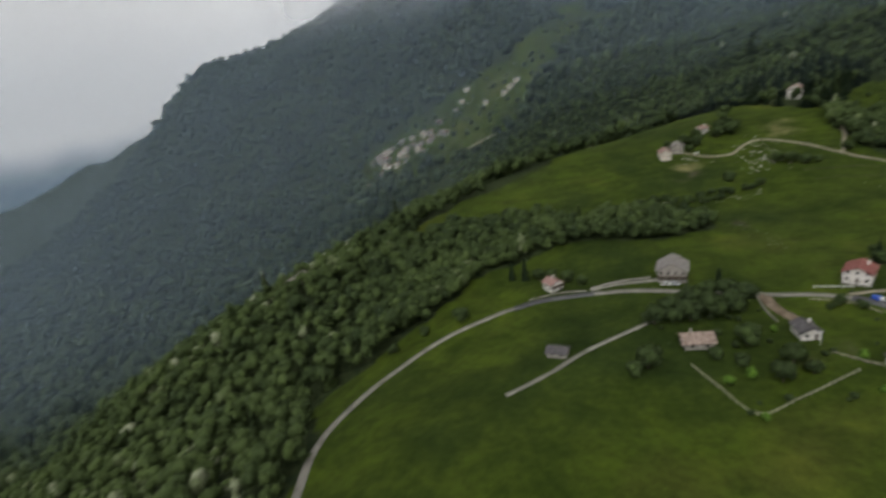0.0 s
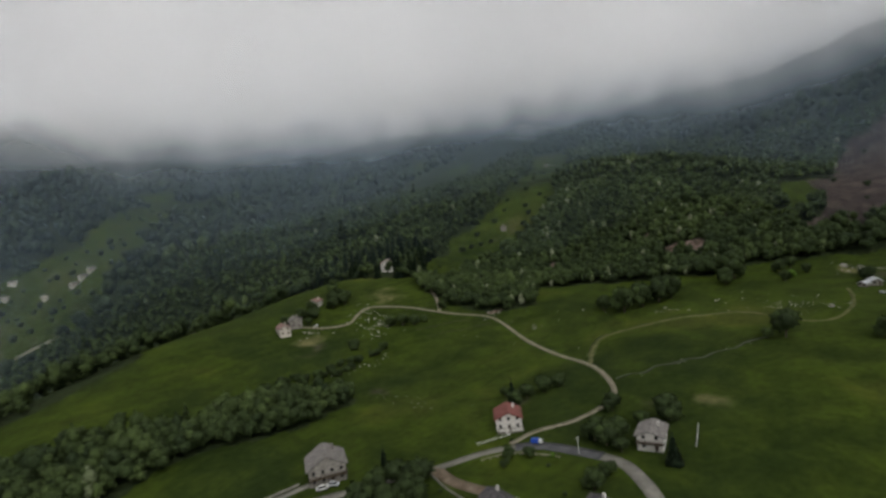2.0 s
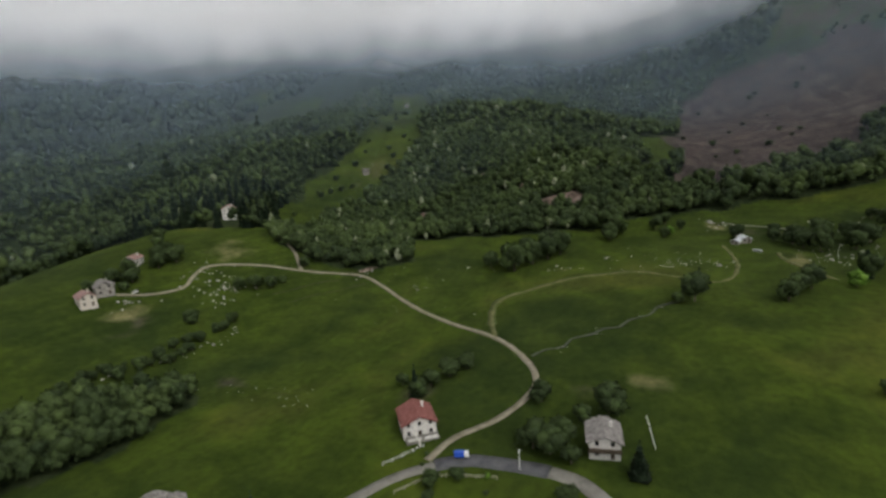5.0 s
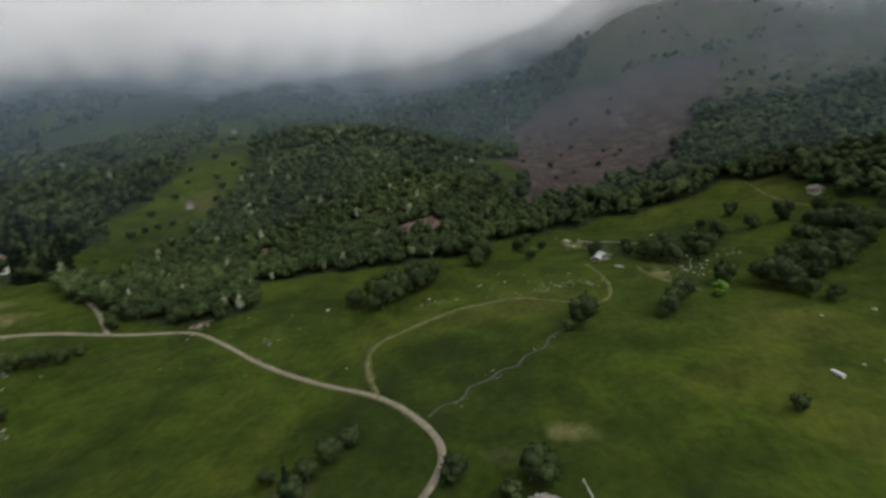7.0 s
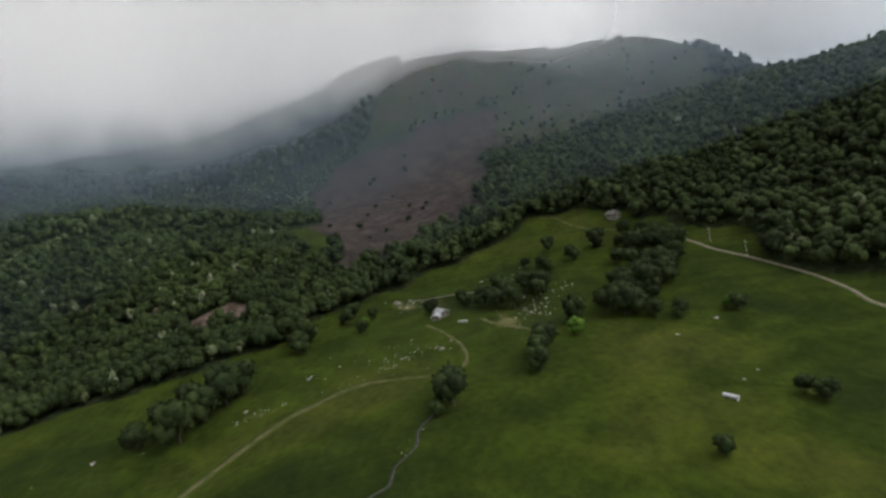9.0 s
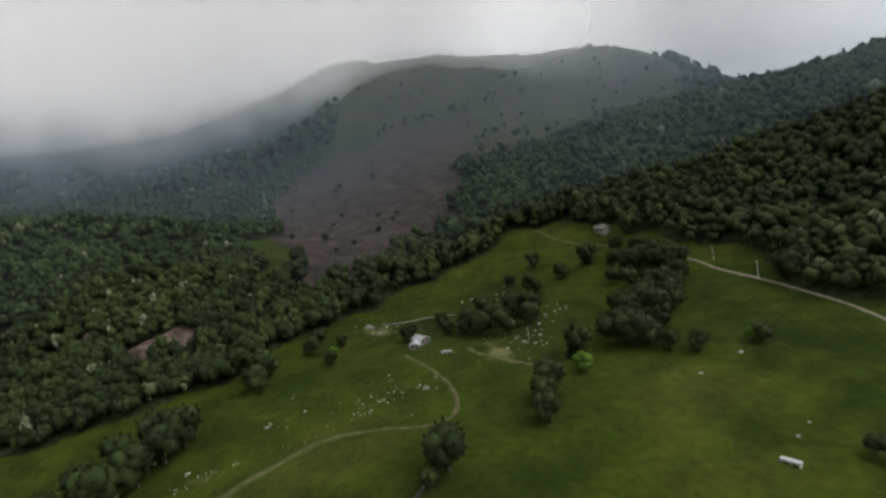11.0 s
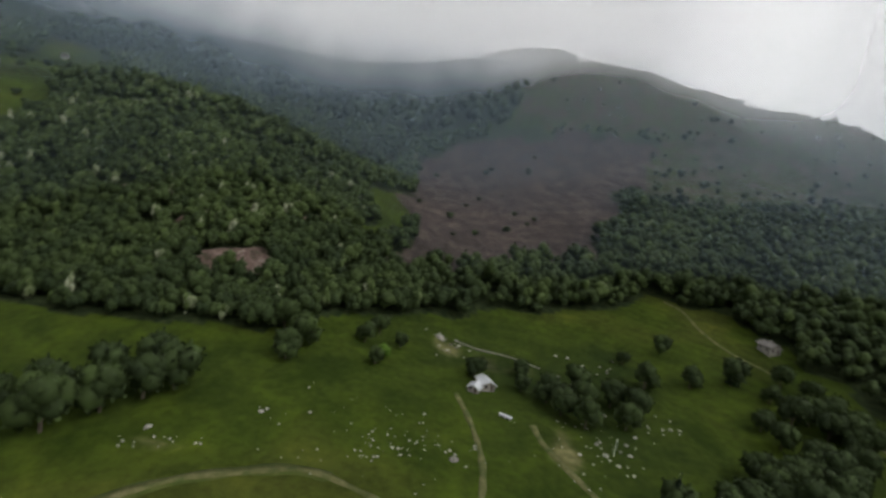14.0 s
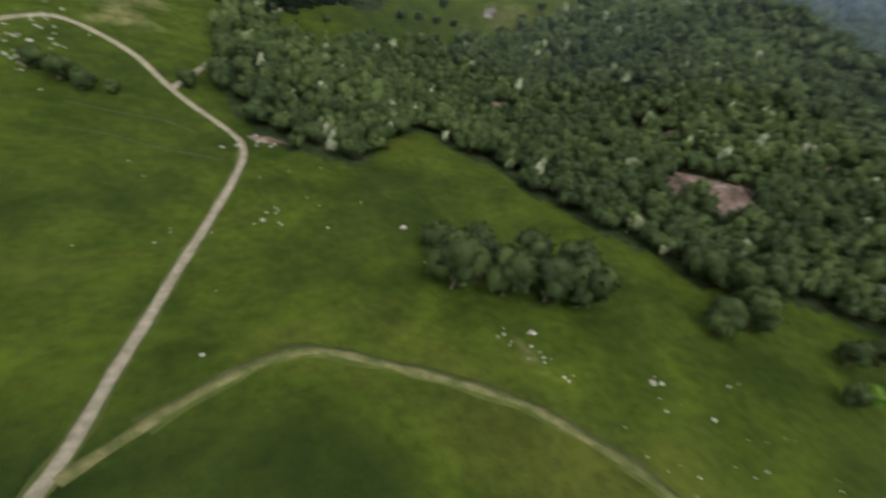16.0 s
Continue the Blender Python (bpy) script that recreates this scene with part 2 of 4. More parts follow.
def open_land(x, y):
    wx, wy = wobble(x, y)
    x2, y2 = x + wx, y + wy
    return (inside(MEADOW, x2, y2) & ~inside(HEDGE, x2, y2)) | inside(STRIP, x2, y2) | inside(VILLAGE, x2, y2) | inside(PATCH, x2, y2) | inside(DOWN, x2, y2) | fields(x2, y2)


def heath(x, y):
    wx, wy = wobble(x, y, 23, 11)
    return inside(HEATH, x + wx, y + wy)


def graded(lo, hi, a, b, step, grow):
    mid = list(np.arange(lo, hi + 0.1, step))
    left, s, v = [], step, lo
    while v > a:
        s *= grow
        v -= s
        left.append(v)
    right, s, v = [], step, mid[-1]
    while v < b:
        s *= grow
        v += s
        right.append(v)
    return np.array(left[::-1] + mid + right)


def from_arrays(name, verts, faces, mat, smooth=True, tint=None):
    """A mesh object from numpy arrays; faces all have the same number of corners."""
    me = bpy.data.meshes.new(name)
    k = faces.shape[1]
    me.vertices.add(len(verts))
    me.vertices.foreach_set("co", np.asarray(verts, np.float32).ravel())
    me.loops.add(faces.size)
    me.loops.foreach_set("vertex_index", faces.astype(np.int32).ravel())
    me.polygons.add(len(faces))
    me.polygons.foreach_set("loop_start", np.arange(0, faces.size, k, dtype=np.int32))
    me.polygons.foreach_set("loop_total", np.full(len(faces), k, np.int32))
    me.polygons.foreach_set("use_smooth", np.full(len(faces), smooth))
    me.update(calc_edges=True)
    if tint is not None:
        me.attributes.new("tint", "FLOAT", "POINT").data.foreach_set("value", np.asarray(tint, np.float32))
    me.materials.append(mat)
    return new(name, me)


# ---- ground ----
def ground_material():
    m = bpy.data.materials.new("mountain_ground")
    m.use_nodes = True
    N, Lk = m.node_tree.nodes, m.node_tree.links
    b = N["Principled BSDF"]
    b.inputs["Roughness"].default_value, b.inputs["Specular IOR Level"].default_value = 0.95, 0.1
    ge = N.new("ShaderNodeNewGeometry")

    def noise_at(scale, detail=5.0, distort=0.0):
        n = N.new("ShaderNodeTexNoise")
        n.inputs["Scale"].default_value, n.inputs["Detail"].default_value, n.inputs["Distortion"].default_value = scale, detail, distort
        Lk.new(ge.outputs["Position"], n.inputs["Vector"])
        return n.outputs[0]

    def ramp(src, stops, lo=0.32, hi=0.68):
        r = N.new("ShaderNodeValToRGB")
        el = r.color_ramp.elements
        while len(el) < len(stops):
            el.new(0.5)
        for i, c in enumerate(stops):
            el[i].position = lo + (hi - lo) * i / (len(stops) - 1)
            el[i].color = (*c, 1)
        Lk.new(src, r.inputs[0])
        return r.outputs[0]

    def mix(fac, a, c, mode="MIX"):
        x = N.new("ShaderNodeMix")
        x.data_type, x.blend_type = "RGBA", mode
        if isinstance(fac, float):
            x.inputs["Factor"].default_value = fac
        else:
            Lk.new(fac, x.inputs["Factor"])
        Lk.new(a, x.inputs[6])
        Lk.new(c, x.inputs[7])
        return x.outputs[2]

    big, mid, small, tiny = noise_at(0.012, 4, 0.6), noise_at(0.06, 6, 0.4), noise_at(0.35, 5), noise_at(1.7, 4)
    grass = ramp(big, [(0.021, 0.035, 0.006), (0.031, 0.048, 0.006), (0.038, 0.059, 0.006), (0.056, 0.068, 0.011)])
    grass = mix(0.9, grass, ramp(mid, [(0.30, 0.33, 0.30), (0.50, 0.50, 0.5), (0.76, 0.72, 0.62)], 0.28, 0.72), "OVERLAY")
    grass = mix(0.8, grass, ramp(small, [(0.36, 0.37, 0.36), (0.5, 0.5, 0.5), (0.64, 0.63, 0.6)], 0.3, 0.7), "OVERLAY")
    wv = N.new("ShaderNodeTexWave")
    wv.bands_direction = "Z"
    wv.inputs["Scale"].default_value, wv.inputs["Distortion"].default_value, wv.inputs["Detail"].default_value, wv.inputs["Detail Scale"].default_value = 0.16, 9.0, 4.0, 0.08
    Lk.new(ge.outputs["Position"], wv.inputs["Vector"])
    grass = mix(0.35, grass, ramp(wv.outputs[0], [(0.42, 0.42, 0.42), (0.5, 0.5, 0.5), (0.6, 0.59, 0.55)], 0.1, 0.9), "OVERLAY")
    grass = mix(0.9, grass, ramp(noise_at(0.9, 6, 1.0), [(0.4, 0.4, 0.4), (0.5, 0.5, 0.5), (0.5, 0.5, 0.5), (0.85, 0.82, 0.75)], 0.3, 0.82), "OVERLAY")
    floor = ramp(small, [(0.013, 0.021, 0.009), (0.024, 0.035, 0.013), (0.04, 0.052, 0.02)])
    moor = ramp(mid, [(0.034, 0.028, 0.024), (0.056, 0.043, 0.038), (0.088, 0.069, 0.057)])
    moor = mix(0.8, moor, ramp(small, [(0.3, 0.3, 0.3), (0.5, 0.5, 0.5), (0.75, 0.73, 0.7)]), "OVERLAY")
    hay = ramp(small, [(0.11, 0.11, 0.045), (0.17, 0.155, 0.07), (0.23, 0.20, 0.10)])
    at = N.new("ShaderNodeAttribute")
    at.attribute_name = "cover"
    sp = N.new("ShaderNodeSeparateColor")
    Lk.new(at.outputs["Color"], sp.inputs[0])

    def edge(ch):
        a = N.new("ShaderNodeMath")
        a.operation = "ADD"
        Lk.new(sp.outputs[ch], a.inputs[0])
        s = N.new("ShaderNodeMath")
        s.operation = "MULTIPLY_ADD"
        s.inputs[1].default_value, s.inputs[2].default_value = 0.7, -0.35
        Lk.new(mid, s.inputs[0])
        Lk.new(s.outputs[0], a.inputs[1])
        r = N.new("ShaderNodeMapRange")
        r.interpolation_type = "SMOOTHSTEP"
        r.inputs[1].default_value, r.inputs[2].default_value = 0.35, 0.65
        Lk.new(a.outputs[0], r.inputs[0])
        return r.outputs[0]

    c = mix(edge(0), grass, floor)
    c = mix(edge(1), c, moor)
    c = mix(edge(2), c, hay)
    Lk.new(c, b.inputs["Base Color"])
    bp = N.new("ShaderNodeBump")
    bp.inputs["Strength"].default_value, bp.inputs["Distance"].default_value = 0.5, 0.6
    s = N.new("ShaderNodeMath")
    Lk.new(small, s.inputs[0])
    Lk.new(tiny, s.inputs[1])
    Lk.new(s.outputs[0], bp.inputs["Height"])
    Lk.new(bp.outputs[0], b.inputs["Normal"])
    return m


gx, gy = graded(-160, 530, -3600, 3300, 3.6, 1.035), graded(-170, 560, -3000, 4300, 3.6, 1.035)
GX, GY = np.meshgrid(gx, gy)
GZ = height(GX, GY)
gv = np.stack([GX.ravel(), GY.ravel(), GZ.ravel()], 1)
idx = np.arange(len(gv)).reshape(GX.shape)
gf = np.stack([idx[:-1, :-1].ravel(), idx[:-1, 1:].ravel(), idx[1:, 1:].ravel(), idx[1:, :-1].ravel()], 1)
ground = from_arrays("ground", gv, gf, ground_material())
cover = np.zeros((len(gv), 4), np.float32)
cover[:, 3] = 1
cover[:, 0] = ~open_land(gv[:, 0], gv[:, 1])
cover[:, 1] = heath(gv[:, 0], gv[:, 1]) + 0.5 * inside(DOWN, gv[:, 0], gv[:, 1]) + 0.36 * inside(VILLAGE, gv[:, 0], gv[:, 1])
for hx, hy, ha, hb in ((330, 62, 26, 9), (395, 100, 20, 12), (188, 112, 9, 13), (297, 172, 5, 12), (160, 345, 26, 12), (272, 285, 12, 6), (246, 372, 26, 34)):
    cover[:, 2] += 0.5 * np.exp(-((gv[:, 0] - hx) / ha) ** 2 - ((gv[:, 1] - hy) / hb) ** 2)
for hx, hy, ha, hb in ((165, 332, 38, 16), (250, 372, 26, 14), (149, 228, 6, 30), (160, 182, 16, 12), (176, 128, 12, 10), (395, 75, 30, 34), (100, 128, 26, 16), (150, 262, 8, 14), (470, 425, 60, 30), (600, 470, 80, 40)):
    cover[:, 1] += 0.42 * np.exp(-((gv[:, 0] - hx) / ha) ** 2 - ((gv[:, 1] - hy) / hb) ** 2)
ground.data.attributes.new("cover", "FLOAT_COLOR", "POINT").data.foreach_set("color", cover.ravel())
tagged(ground, "green mountain pasture with darker forest floor and heath", "ground", kind="structure")


# ---- roads and tracks ----
def smooth_line(pts, step=2.5):
    """A gliding line through plan points."""
    p = np.array(pts, float)
    p = np.vstack([2 * p[0] - p[1], p, 2 * p[-1] - p[-2]])
    out = []
    for i in range(1, len(p) - 2):
        k = max(2, int(np.linalg.norm(p[i + 1] - p[i]) / step))
        for u in np.arange(k) / k:
            out.append(0.5 * (2 * p[i] + (p[i + 1] - p[i - 1]) * u + (2 * p[i - 1] - 5 * p[i] + 4 * p[i + 1] - p[i + 2]) * u * u
                              + (3 * p[i] - p[i - 1] - 3 * p[i + 1] + p[i + 2]) * u ** 3))
    out.append(p[-2])
    return np.array(out)


def strip(name, pts, width, mat, label, category, lift=0.14, ragged=0.0, parent=None):
    """A ribbon laid over the ground, with a thin edge turned down into it."""
    c = smooth_line(pts)
    d = np.gradient(c, axis=0)
    d /= np.linalg.norm(d, axis=1)[:, None] + 1e-9
    nrm = np.stack([-d[:, 1], d[:, 0]], 1)
    s = np.arange(len(c))
    rows = []
    for side, drop in ((-1, -0.35), (-1, 0), (0, 0.04), (1, 0), (1, -0.35)):
        w = width / 2 * (1 + ragged * np.sin(s * 0.9 + side * 2) * np.sin(s * 0.37 + side))
        q = c + nrm * (side * w)[:, None]
        rows.append(np.column_stack([q, height(q[:, 0], q[:, 1]) + lift + drop]))
    v = np.stack(rows, 1).reshape(-1, 3)
    i = np.arange(len(c) - 1)[:, None] * 5 + np.arange(4)[None, :]
    i = i.ravel()
    ob = from_arrays(name, v, np.stack([i, i + 1, i + 6, i + 5], 1), mat)
    if parent:
        ob.parent = parent
    return tagged(ob, label, category, kind="structure")


MAIN = [(-76, 40), (-71, 80), (-69, 101), (-68, 123), (-62, 143), (-46, 166), (-23, 186), (3, 196), (10, 197)]
strip("road", MAIN, 3.0, M_CONCRETE, "narrow pale concrete road curving along the meadow", "road")
strip("road", [(10, 197), (25, 199), (46, 196)], 4.0, M_ASPHALT, "dark asphalt stretch of the hamlet road", "road", 0.16)
strip("road", [(46, 196), (69, 190), (85, 182), (104, 171), (121, 163), (130, 155)], 3.4, M_CONCRETE, "pale concrete road to the bend", "road")
strip("road", [(130, 155), (135, 148), (137, 138), (138, 127)], 5.0, M_ASPHALT, "dark asphalt road through the hamlet", "road", 0.18)
strip("road", [(138, 127), (137, 119), (131, 110), (124, 103), (110, 95)], 4.4, M_CONCRETE, "pale concrete road bending past the houses", "road")
strip("road", [(110, 95), (98, 89), (84, 72), (76, 40), (80, 0), (95, -60)], 4.4, M_ASPHALT, "dark asphalt road leaving the hamlet", "road")
strip("track", [(131, 158), (143, 156), (156, 148), (171, 144), (183, 146), (196, 156), (211, 173), (225, 200), (241, 230), (260, 263), (268, 282), (264, 297), (253, 317), (245, 338),
                (234, 352), (222, 360), (209, 356), (199, 350), (190, 351), (180, 356), (171, 365)], 2.2, M_GRAVEL, "pale gravel farm track winding over the pasture", "track", ragged=0.12)
strip("track", [(253, 317), (264, 330), (276, 346), (299, 387), (334, 423)], 2.2, M_GRAVEL, "pale gravel track climbing to the upper meadow", "track", ragged=0.12)
WETSOIL = material("dark_wet_soil", [(0.025, 0.022, 0.016), (0.045, 0.04, 0.026), (0.08, 0.07, 0.045)], 0.8, 0.9, 0.5)
VERGE = material("yellowing_verge_grass", [(0.036, 0.054, 0.009), (0.052, 0.070, 0.012), (0.078, 0.088, 0.022)], 0.25, 0.95, 0.3)
strip("verge", [(224, 180), (230, 183), (241, 187), (254, 188), (268, 177), (283, 162), (292, 147), (296, 134), (295, 126)], 4.0, VERGE, "yellow-green grass verge of the worn track", "verge", 0.08, 0.35)
strip("verge", [(196, 156), (211, 173), (225, 200), (241, 230), (260, 263), (268, 282)], 3.4, VERGE, "yellow-green grass verge of the farm track", "verge", 0.08, 0.3)
strip("ditch", [(222, 309), (232, 305), (240, 302), (249, 298), (256, 291)], 0.4, WETSOIL, "narrow eroded ditch in the pasture", "ditch", 0.08, 0.6)
strip("ditch", [(220, 296), (232, 292), (242, 284), (254, 278), (260, 275)], 0.35, WETSOIL, "narrow eroded ditch in the pasture", "ditch", 0.08, 0.6)
strip("track", [(213, 174), (226, 181), (241, 187), (254, 188), (268, 177), (283, 162), (292, 147), (296, 134), (295, 126)],
      2.3, M_RUT, "faint worn track through the grass", "track", ragged=0.3)
strip("track", [(295, 126), (290, 114), (283, 101), (288, 92), (306, 88), (334, 90), (358, 96)], 1.8, M_RUT, "faint worn path up to the hut", "track", ragged=0.45)
strip("track", [(476, -18), (464, -24), (440, -26), (419, -31), (396, -41)], 1.5, M_RUT, "gravel track by the forest farm", "track")
strip("track", [(356, -50), (344, -51), (334, -51), (315, -54), (297, -56), (282, -57), (265, -55), (250, -52), (220, -60)], 1.7, M_GRAVEL, "gravel track at the wood's edge", "track")
strip("driveway", [(-5, 131), (13, 141), (28, 151), (56, 163), (75, 176)], 1.9, M_CONCRETE, "concrete driveway across the field", "driveway", ragged=0.1)
strip("driveway", [(46, 200), (58, 201), (76, 199)], 2.6, M_CONCRETE, "concrete ramp to the stone house", "driveway")
strip("driveway", [(106, 171), (103, 158), (104, 146)], 4.5, M_SOIL, "bare earth drive beside the cottage", "driveway")


# ---- trees ----
def unit_ball(n):
    bm = bmesh.new()
    bmesh.ops.create_icosphere(bm, subdivisions=n, radius=1)
    v = np.array([p.co[:] for p in bm.verts])
    f = np.array([[q.index for q in t.verts] for t in bm.faces])
    bm.free()
    return v, f


BALL1, BALL2 = unit_ball(1), unit_ball(2)


def lumpy(r, ball, rough):
    v, f = ball
    ph = r.uniform(0, 6.28, (4, 3))
    fr = r.uniform(1.6, 4.5, (4, 3))
    d = sum(np.sin((v * a + p).sum(1)) for a, p in zip(fr, ph)) / 4
    return v * (1 + rough * d + r.uniform(-rough, rough, len(v)) * 0.5)[:, None], f


def tufts(r, v, n, size):
    """Loose leaf clumps standing off a crown's skin."""
    c = v[r.integers(0, len(v), n)] * r.uniform(0.9, 1.1, (n, 1))
    a = r.normal(size=(n, 3))
    a /= np.linalg.norm(a, axis=1)[:, None]
    b = np.cross(a, r.normal(size=(n, 3)))
    b /= np.linalg.norm(b, axis=1)[:, None] + 1e-9
    s = size * r.uniform(0.6, 1.3, (n, 1))
    q = np.stack([c - a * s, c + b * s * 0.8, c + a * s, c - b * s * 0.6], 1).reshape(-1, 3)
    i = np.arange(n)[:, None] * 4
    return q, np.vstack([i + [[0, 1, 2]], i + [[0, 2, 3]]])


def crown(r, blobs, n_tuft, ball, flat=0.85, rough=0.16, tuft=0.16, spread=0.5):
    """A broad crown one metre in radius, centred over the origin, base at zero height."""
    V, F, k = [], [], 0
    for j in range(blobs):
        v, f = lumpy(r, ball, rough)
        if blobs == 1:
            v = v * [1, 1, flat]
        else:
            g = 6.283 * (j + r.uniform(-0.3, 0.3)) / blobs
            rad = spread * (0.25 if j == 0 else r.uniform(0.75, 1.1))
            size = r.uniform(0.48, 0.62)
            v = v * size * [1, 1, flat] + [rad * math.cos(g), rad * math.sin(g), r.uniform(-0.3, 0.45) + (0.3 if j == 0 else 0)]
        V.append(v)
        F.append(f + k)
        k += len(v)
    if n_tuft:
        q, f = tufts(r, np.vstack(V), n_tuft, tuft)
        V.append(q)
        F.append(f + k)
    return np.vstack(V) + [0, 0, 0.95], np.vstack(F)


def spire(r, tiers, n_tuft):
    """A conifer crown one metre in radius and four high, in drooping tiers."""
    V, F, k = [], [], 0
    for j in range(tiers):
        u = j / tiers
        rad, z0 = (1 - u) ** 0.85 + 0.06, 4 * u
        n = 9
        g = np.arange(n) * 6.283 / n + r.uniform(0, 6)
        ring = np.column_stack([np.cos(g), np.sin(g), np.zeros(n)]) * (rad * r.uniform(0.75, 1.15, n))[:, None]
        ring[:, 2] = z0 - 0.12 + r.uniform(-0.08, 0.05, n)
        v = np.vstack([ring, [[0, 0, z0 + 4 / tiers * 1.6]], [[0, 0, z0 + 0.1]]])
        i = np.arange(n)
        f = np.vstack([np.column_stack([i, (i + 1) % n, np.full(n, n)]), np.column_stack([(i + 1) % n, i, np.full(n, n + 1)])])
        V.append(v)
        F.append(f + k)
        k += len(v)
    q, f = tufts(r, np.vstack(V), n_tuft, 0.16)
    V.append(q)
    F.append(f + k)
    return np.vstack(V), np.vstack(F)


def woods(name, places, sizes, kinds, templates, mat, label, r, pale=0.008):
    """One object of many trees, each a turned and sized copy of a template crown."""
    V, F, Tn, k = [], [], [], 0
    zs = height(places[:, 0], places[:, 1])
    for i in range(len(templates)):
        pick = np.where(kinds == i)[0]
        if not len(pick):
            continue
        v, f = templates[i]
        g = r.uniform(0, 6.283, len(pick))
        co, si = np.cos(g)[:, None], np.sin(g)[:, None]
        bloom = r.uniform(0, 1, len(pick)) < pale
        s = sizes[pick][:, None] * np.where(bloom, 0.52, 1.0)[:, None]
        hs = s * (r.uniform(0.85, 1.35, (len(pick), 1)) + 0.9 * bloom[:, None])
        x = (v[None, :, 0] * co - v[None, :, 1] * si) * s + places[pick, 0][:, None]
        y = (v[None, :, 0] * si + v[None, :, 1] * co) * s + places[pick, 1][:, None]
        z = v[None, :, 2] * hs + zs[pick][:, None] + s * 0.15
        V.append(np.stack([x, y, z], 2).reshape(-1, 3))
        F.append((f[None] + (np.arange(len(pick)) * len(v))[:, None, None] + k).reshape(-1, 3))
        px, py = places[pick, 0], places[pick, 1]
        drift = 0.13 * np.sin(px / 37 + 1.7 * np.sin(py / 29)) + 0.10 * np.sin(py / 17 + px / 23)
        t = np.clip(r.normal(0.36, 0.16, len(pick)) + drift, 0, 0.85) + bloom * 0.64
        Tn.append(np.repeat(t, len(v)))
        k += len(pick) * len(v)
    ob = from_arrays(name, np.vstack(V), np.vstack(F), mat, True, np.concatenate(Tn))
    return tagged(ob, label, "woodland", kind="stuff")


tr = np.random.default_rng(11)
HERO_T = [crown(tr, 5, 150, BALL1, 0.95, 0.24, 0.15, 0.5) for _ in range(7)] + [spire(tr, 7, 40)]
NEAR_T = [crown(tr, 3, 42, BALL1, 0.95, 0.18, 0.17, 0.42) for _ in range(5)] + [spire(tr, 6, 20)]
MID_T = [crown(tr, 2, 22, BALL1, 0.95, 0.2, 0.2, 0.4) for _ in range(4)] + [spire(tr, 4, 10)]
FAR_T = [crown(tr, 1, 10, BALL1, 0.95, 0.25, 0.25) for _ in range(4)]


def scatter(r, x0, x1, y0, y1, gap, jitter=0.45):
    a, b = np.meshgrid(np.arange(x0, x1, gap), np.arange(y0, y1, gap))
    p = np.column_stack([a.ravel(), b.ravel()])
    return p + r.uniform(-jitter, jitter, p.shape) * gap


CLEAR = [(417, 206, 15, 20), (418, 329, 12, 9), (-115, 321, 12, 10), (419, -48, 11, 8), (478, 188, 9, 8), (555, 217, 9, 9), (416, 260, 7, 7), (297, 428, 21, 18), (480, 300, 9, 6), (450, 250, 8, 5)]


def wooded(p):
    ok = ~open_land(p[:, 0], p[:, 1]) & ~heath(p[:, 0], p[:, 1])
    for x, y, a, b in CLEAR:
        ok &= ((p[:, 0] - x) / a) ** 2 + ((p[:, 1] - y) / b) ** 2 > 1
    return ok


def belt(name, x0, x1, y0, y1, gap, size, templates, mat, label, seed, conifers=0.06, keep=None, pale=0.008):
    r = np.random.default_rng(seed)
    p = scatter(r, x0, x1, y0, y1, gap)
    ok = wooded(p)
    if keep is not None:
        ok &= keep(p[:, 0], p[:, 1])
    p = p[ok]
    n = len(templates)
    kinds = r.integers(0, n - 1, len(p))
    if templates is not FAR_T:
        kinds = np.where(r.uniform(0, 1, len(p)) < conifers, n - 1, kinds)
    return woods(name, p, r.uniform(size * 0.7, size * 1.3, len(p)), kinds, templates, mat, label, r, pale)


belt("hill_wood", 255, 560, 120, 400, 5.4, 4.1, HERO_T, M_WOOD_LEAF, "dense mixed broadleaf wood on the knoll", 1, 0.0, pale=0.09)
belt("hedge_wood", -60, 145, 205, 312, 5.0, 3.9, HERO_T, M_WOOD_LEAF, "band of dark broadleaf trees between meadows", 2, 0.02)
belt("valley_wood", -330, 20, -150, 440, 7.4, 4.6, NEAR_T, M_WOOD_LEAF, "broadleaf wood falling to the valley", 3, 0.01, lambda x, y: ~inside(HEDGE, x, y) & (x < -25) | (y > 342))
belt("right_wood", 210, 620, -380, -20, 6.2, 4.5, NEAR_T, M_WOOD_LEAF, "dark mixed wood on the steep hillside", 4, 0.0)
belt("upper_wood", 560, 900, 90, 640, 7.6, 5.2, MID_T, M_WOOD_LEAF, "mixed wood on the upper slope", 5, 0.0)
belt("north_wood", 20, 560, 400, 760, 7.6, 5.3, MID_T, M_WOOD_LEAF, "dark wood on the northern slope", 6, 0.02)
belt("moor_belt", 400, 700, -60, 150, 6.0, 5.0, NEAR_T, M_WOOD_LEAF, "belt of trees below the heath", 7, 0.0)
belt("moor_edge_wood", 520, 900, -300, 10, 9.5, 4.6, MID_T, M_WOOD_LEAF, "scattered trees round the heath", 9, 0.0, lambda x, y: np.sin(x / 31 + 1.3 * np.sin(y / 27)) + np.sin(y / 23) > -0.4)
belt("far_wood", -1500, 1500, -700, 1700, 15.5, 7.2, FAR_T, M_HAZE_LEAF, "distant woods on the mountain slopes", 8,
     keep=lambda x, y: ((x < -330) | (x > 900) | (y > 760) | (y < -380)) & (np.hypot(x - 50, y - 100) < 1600) & (y > -650 + 0 * x) & (x + y > -500))
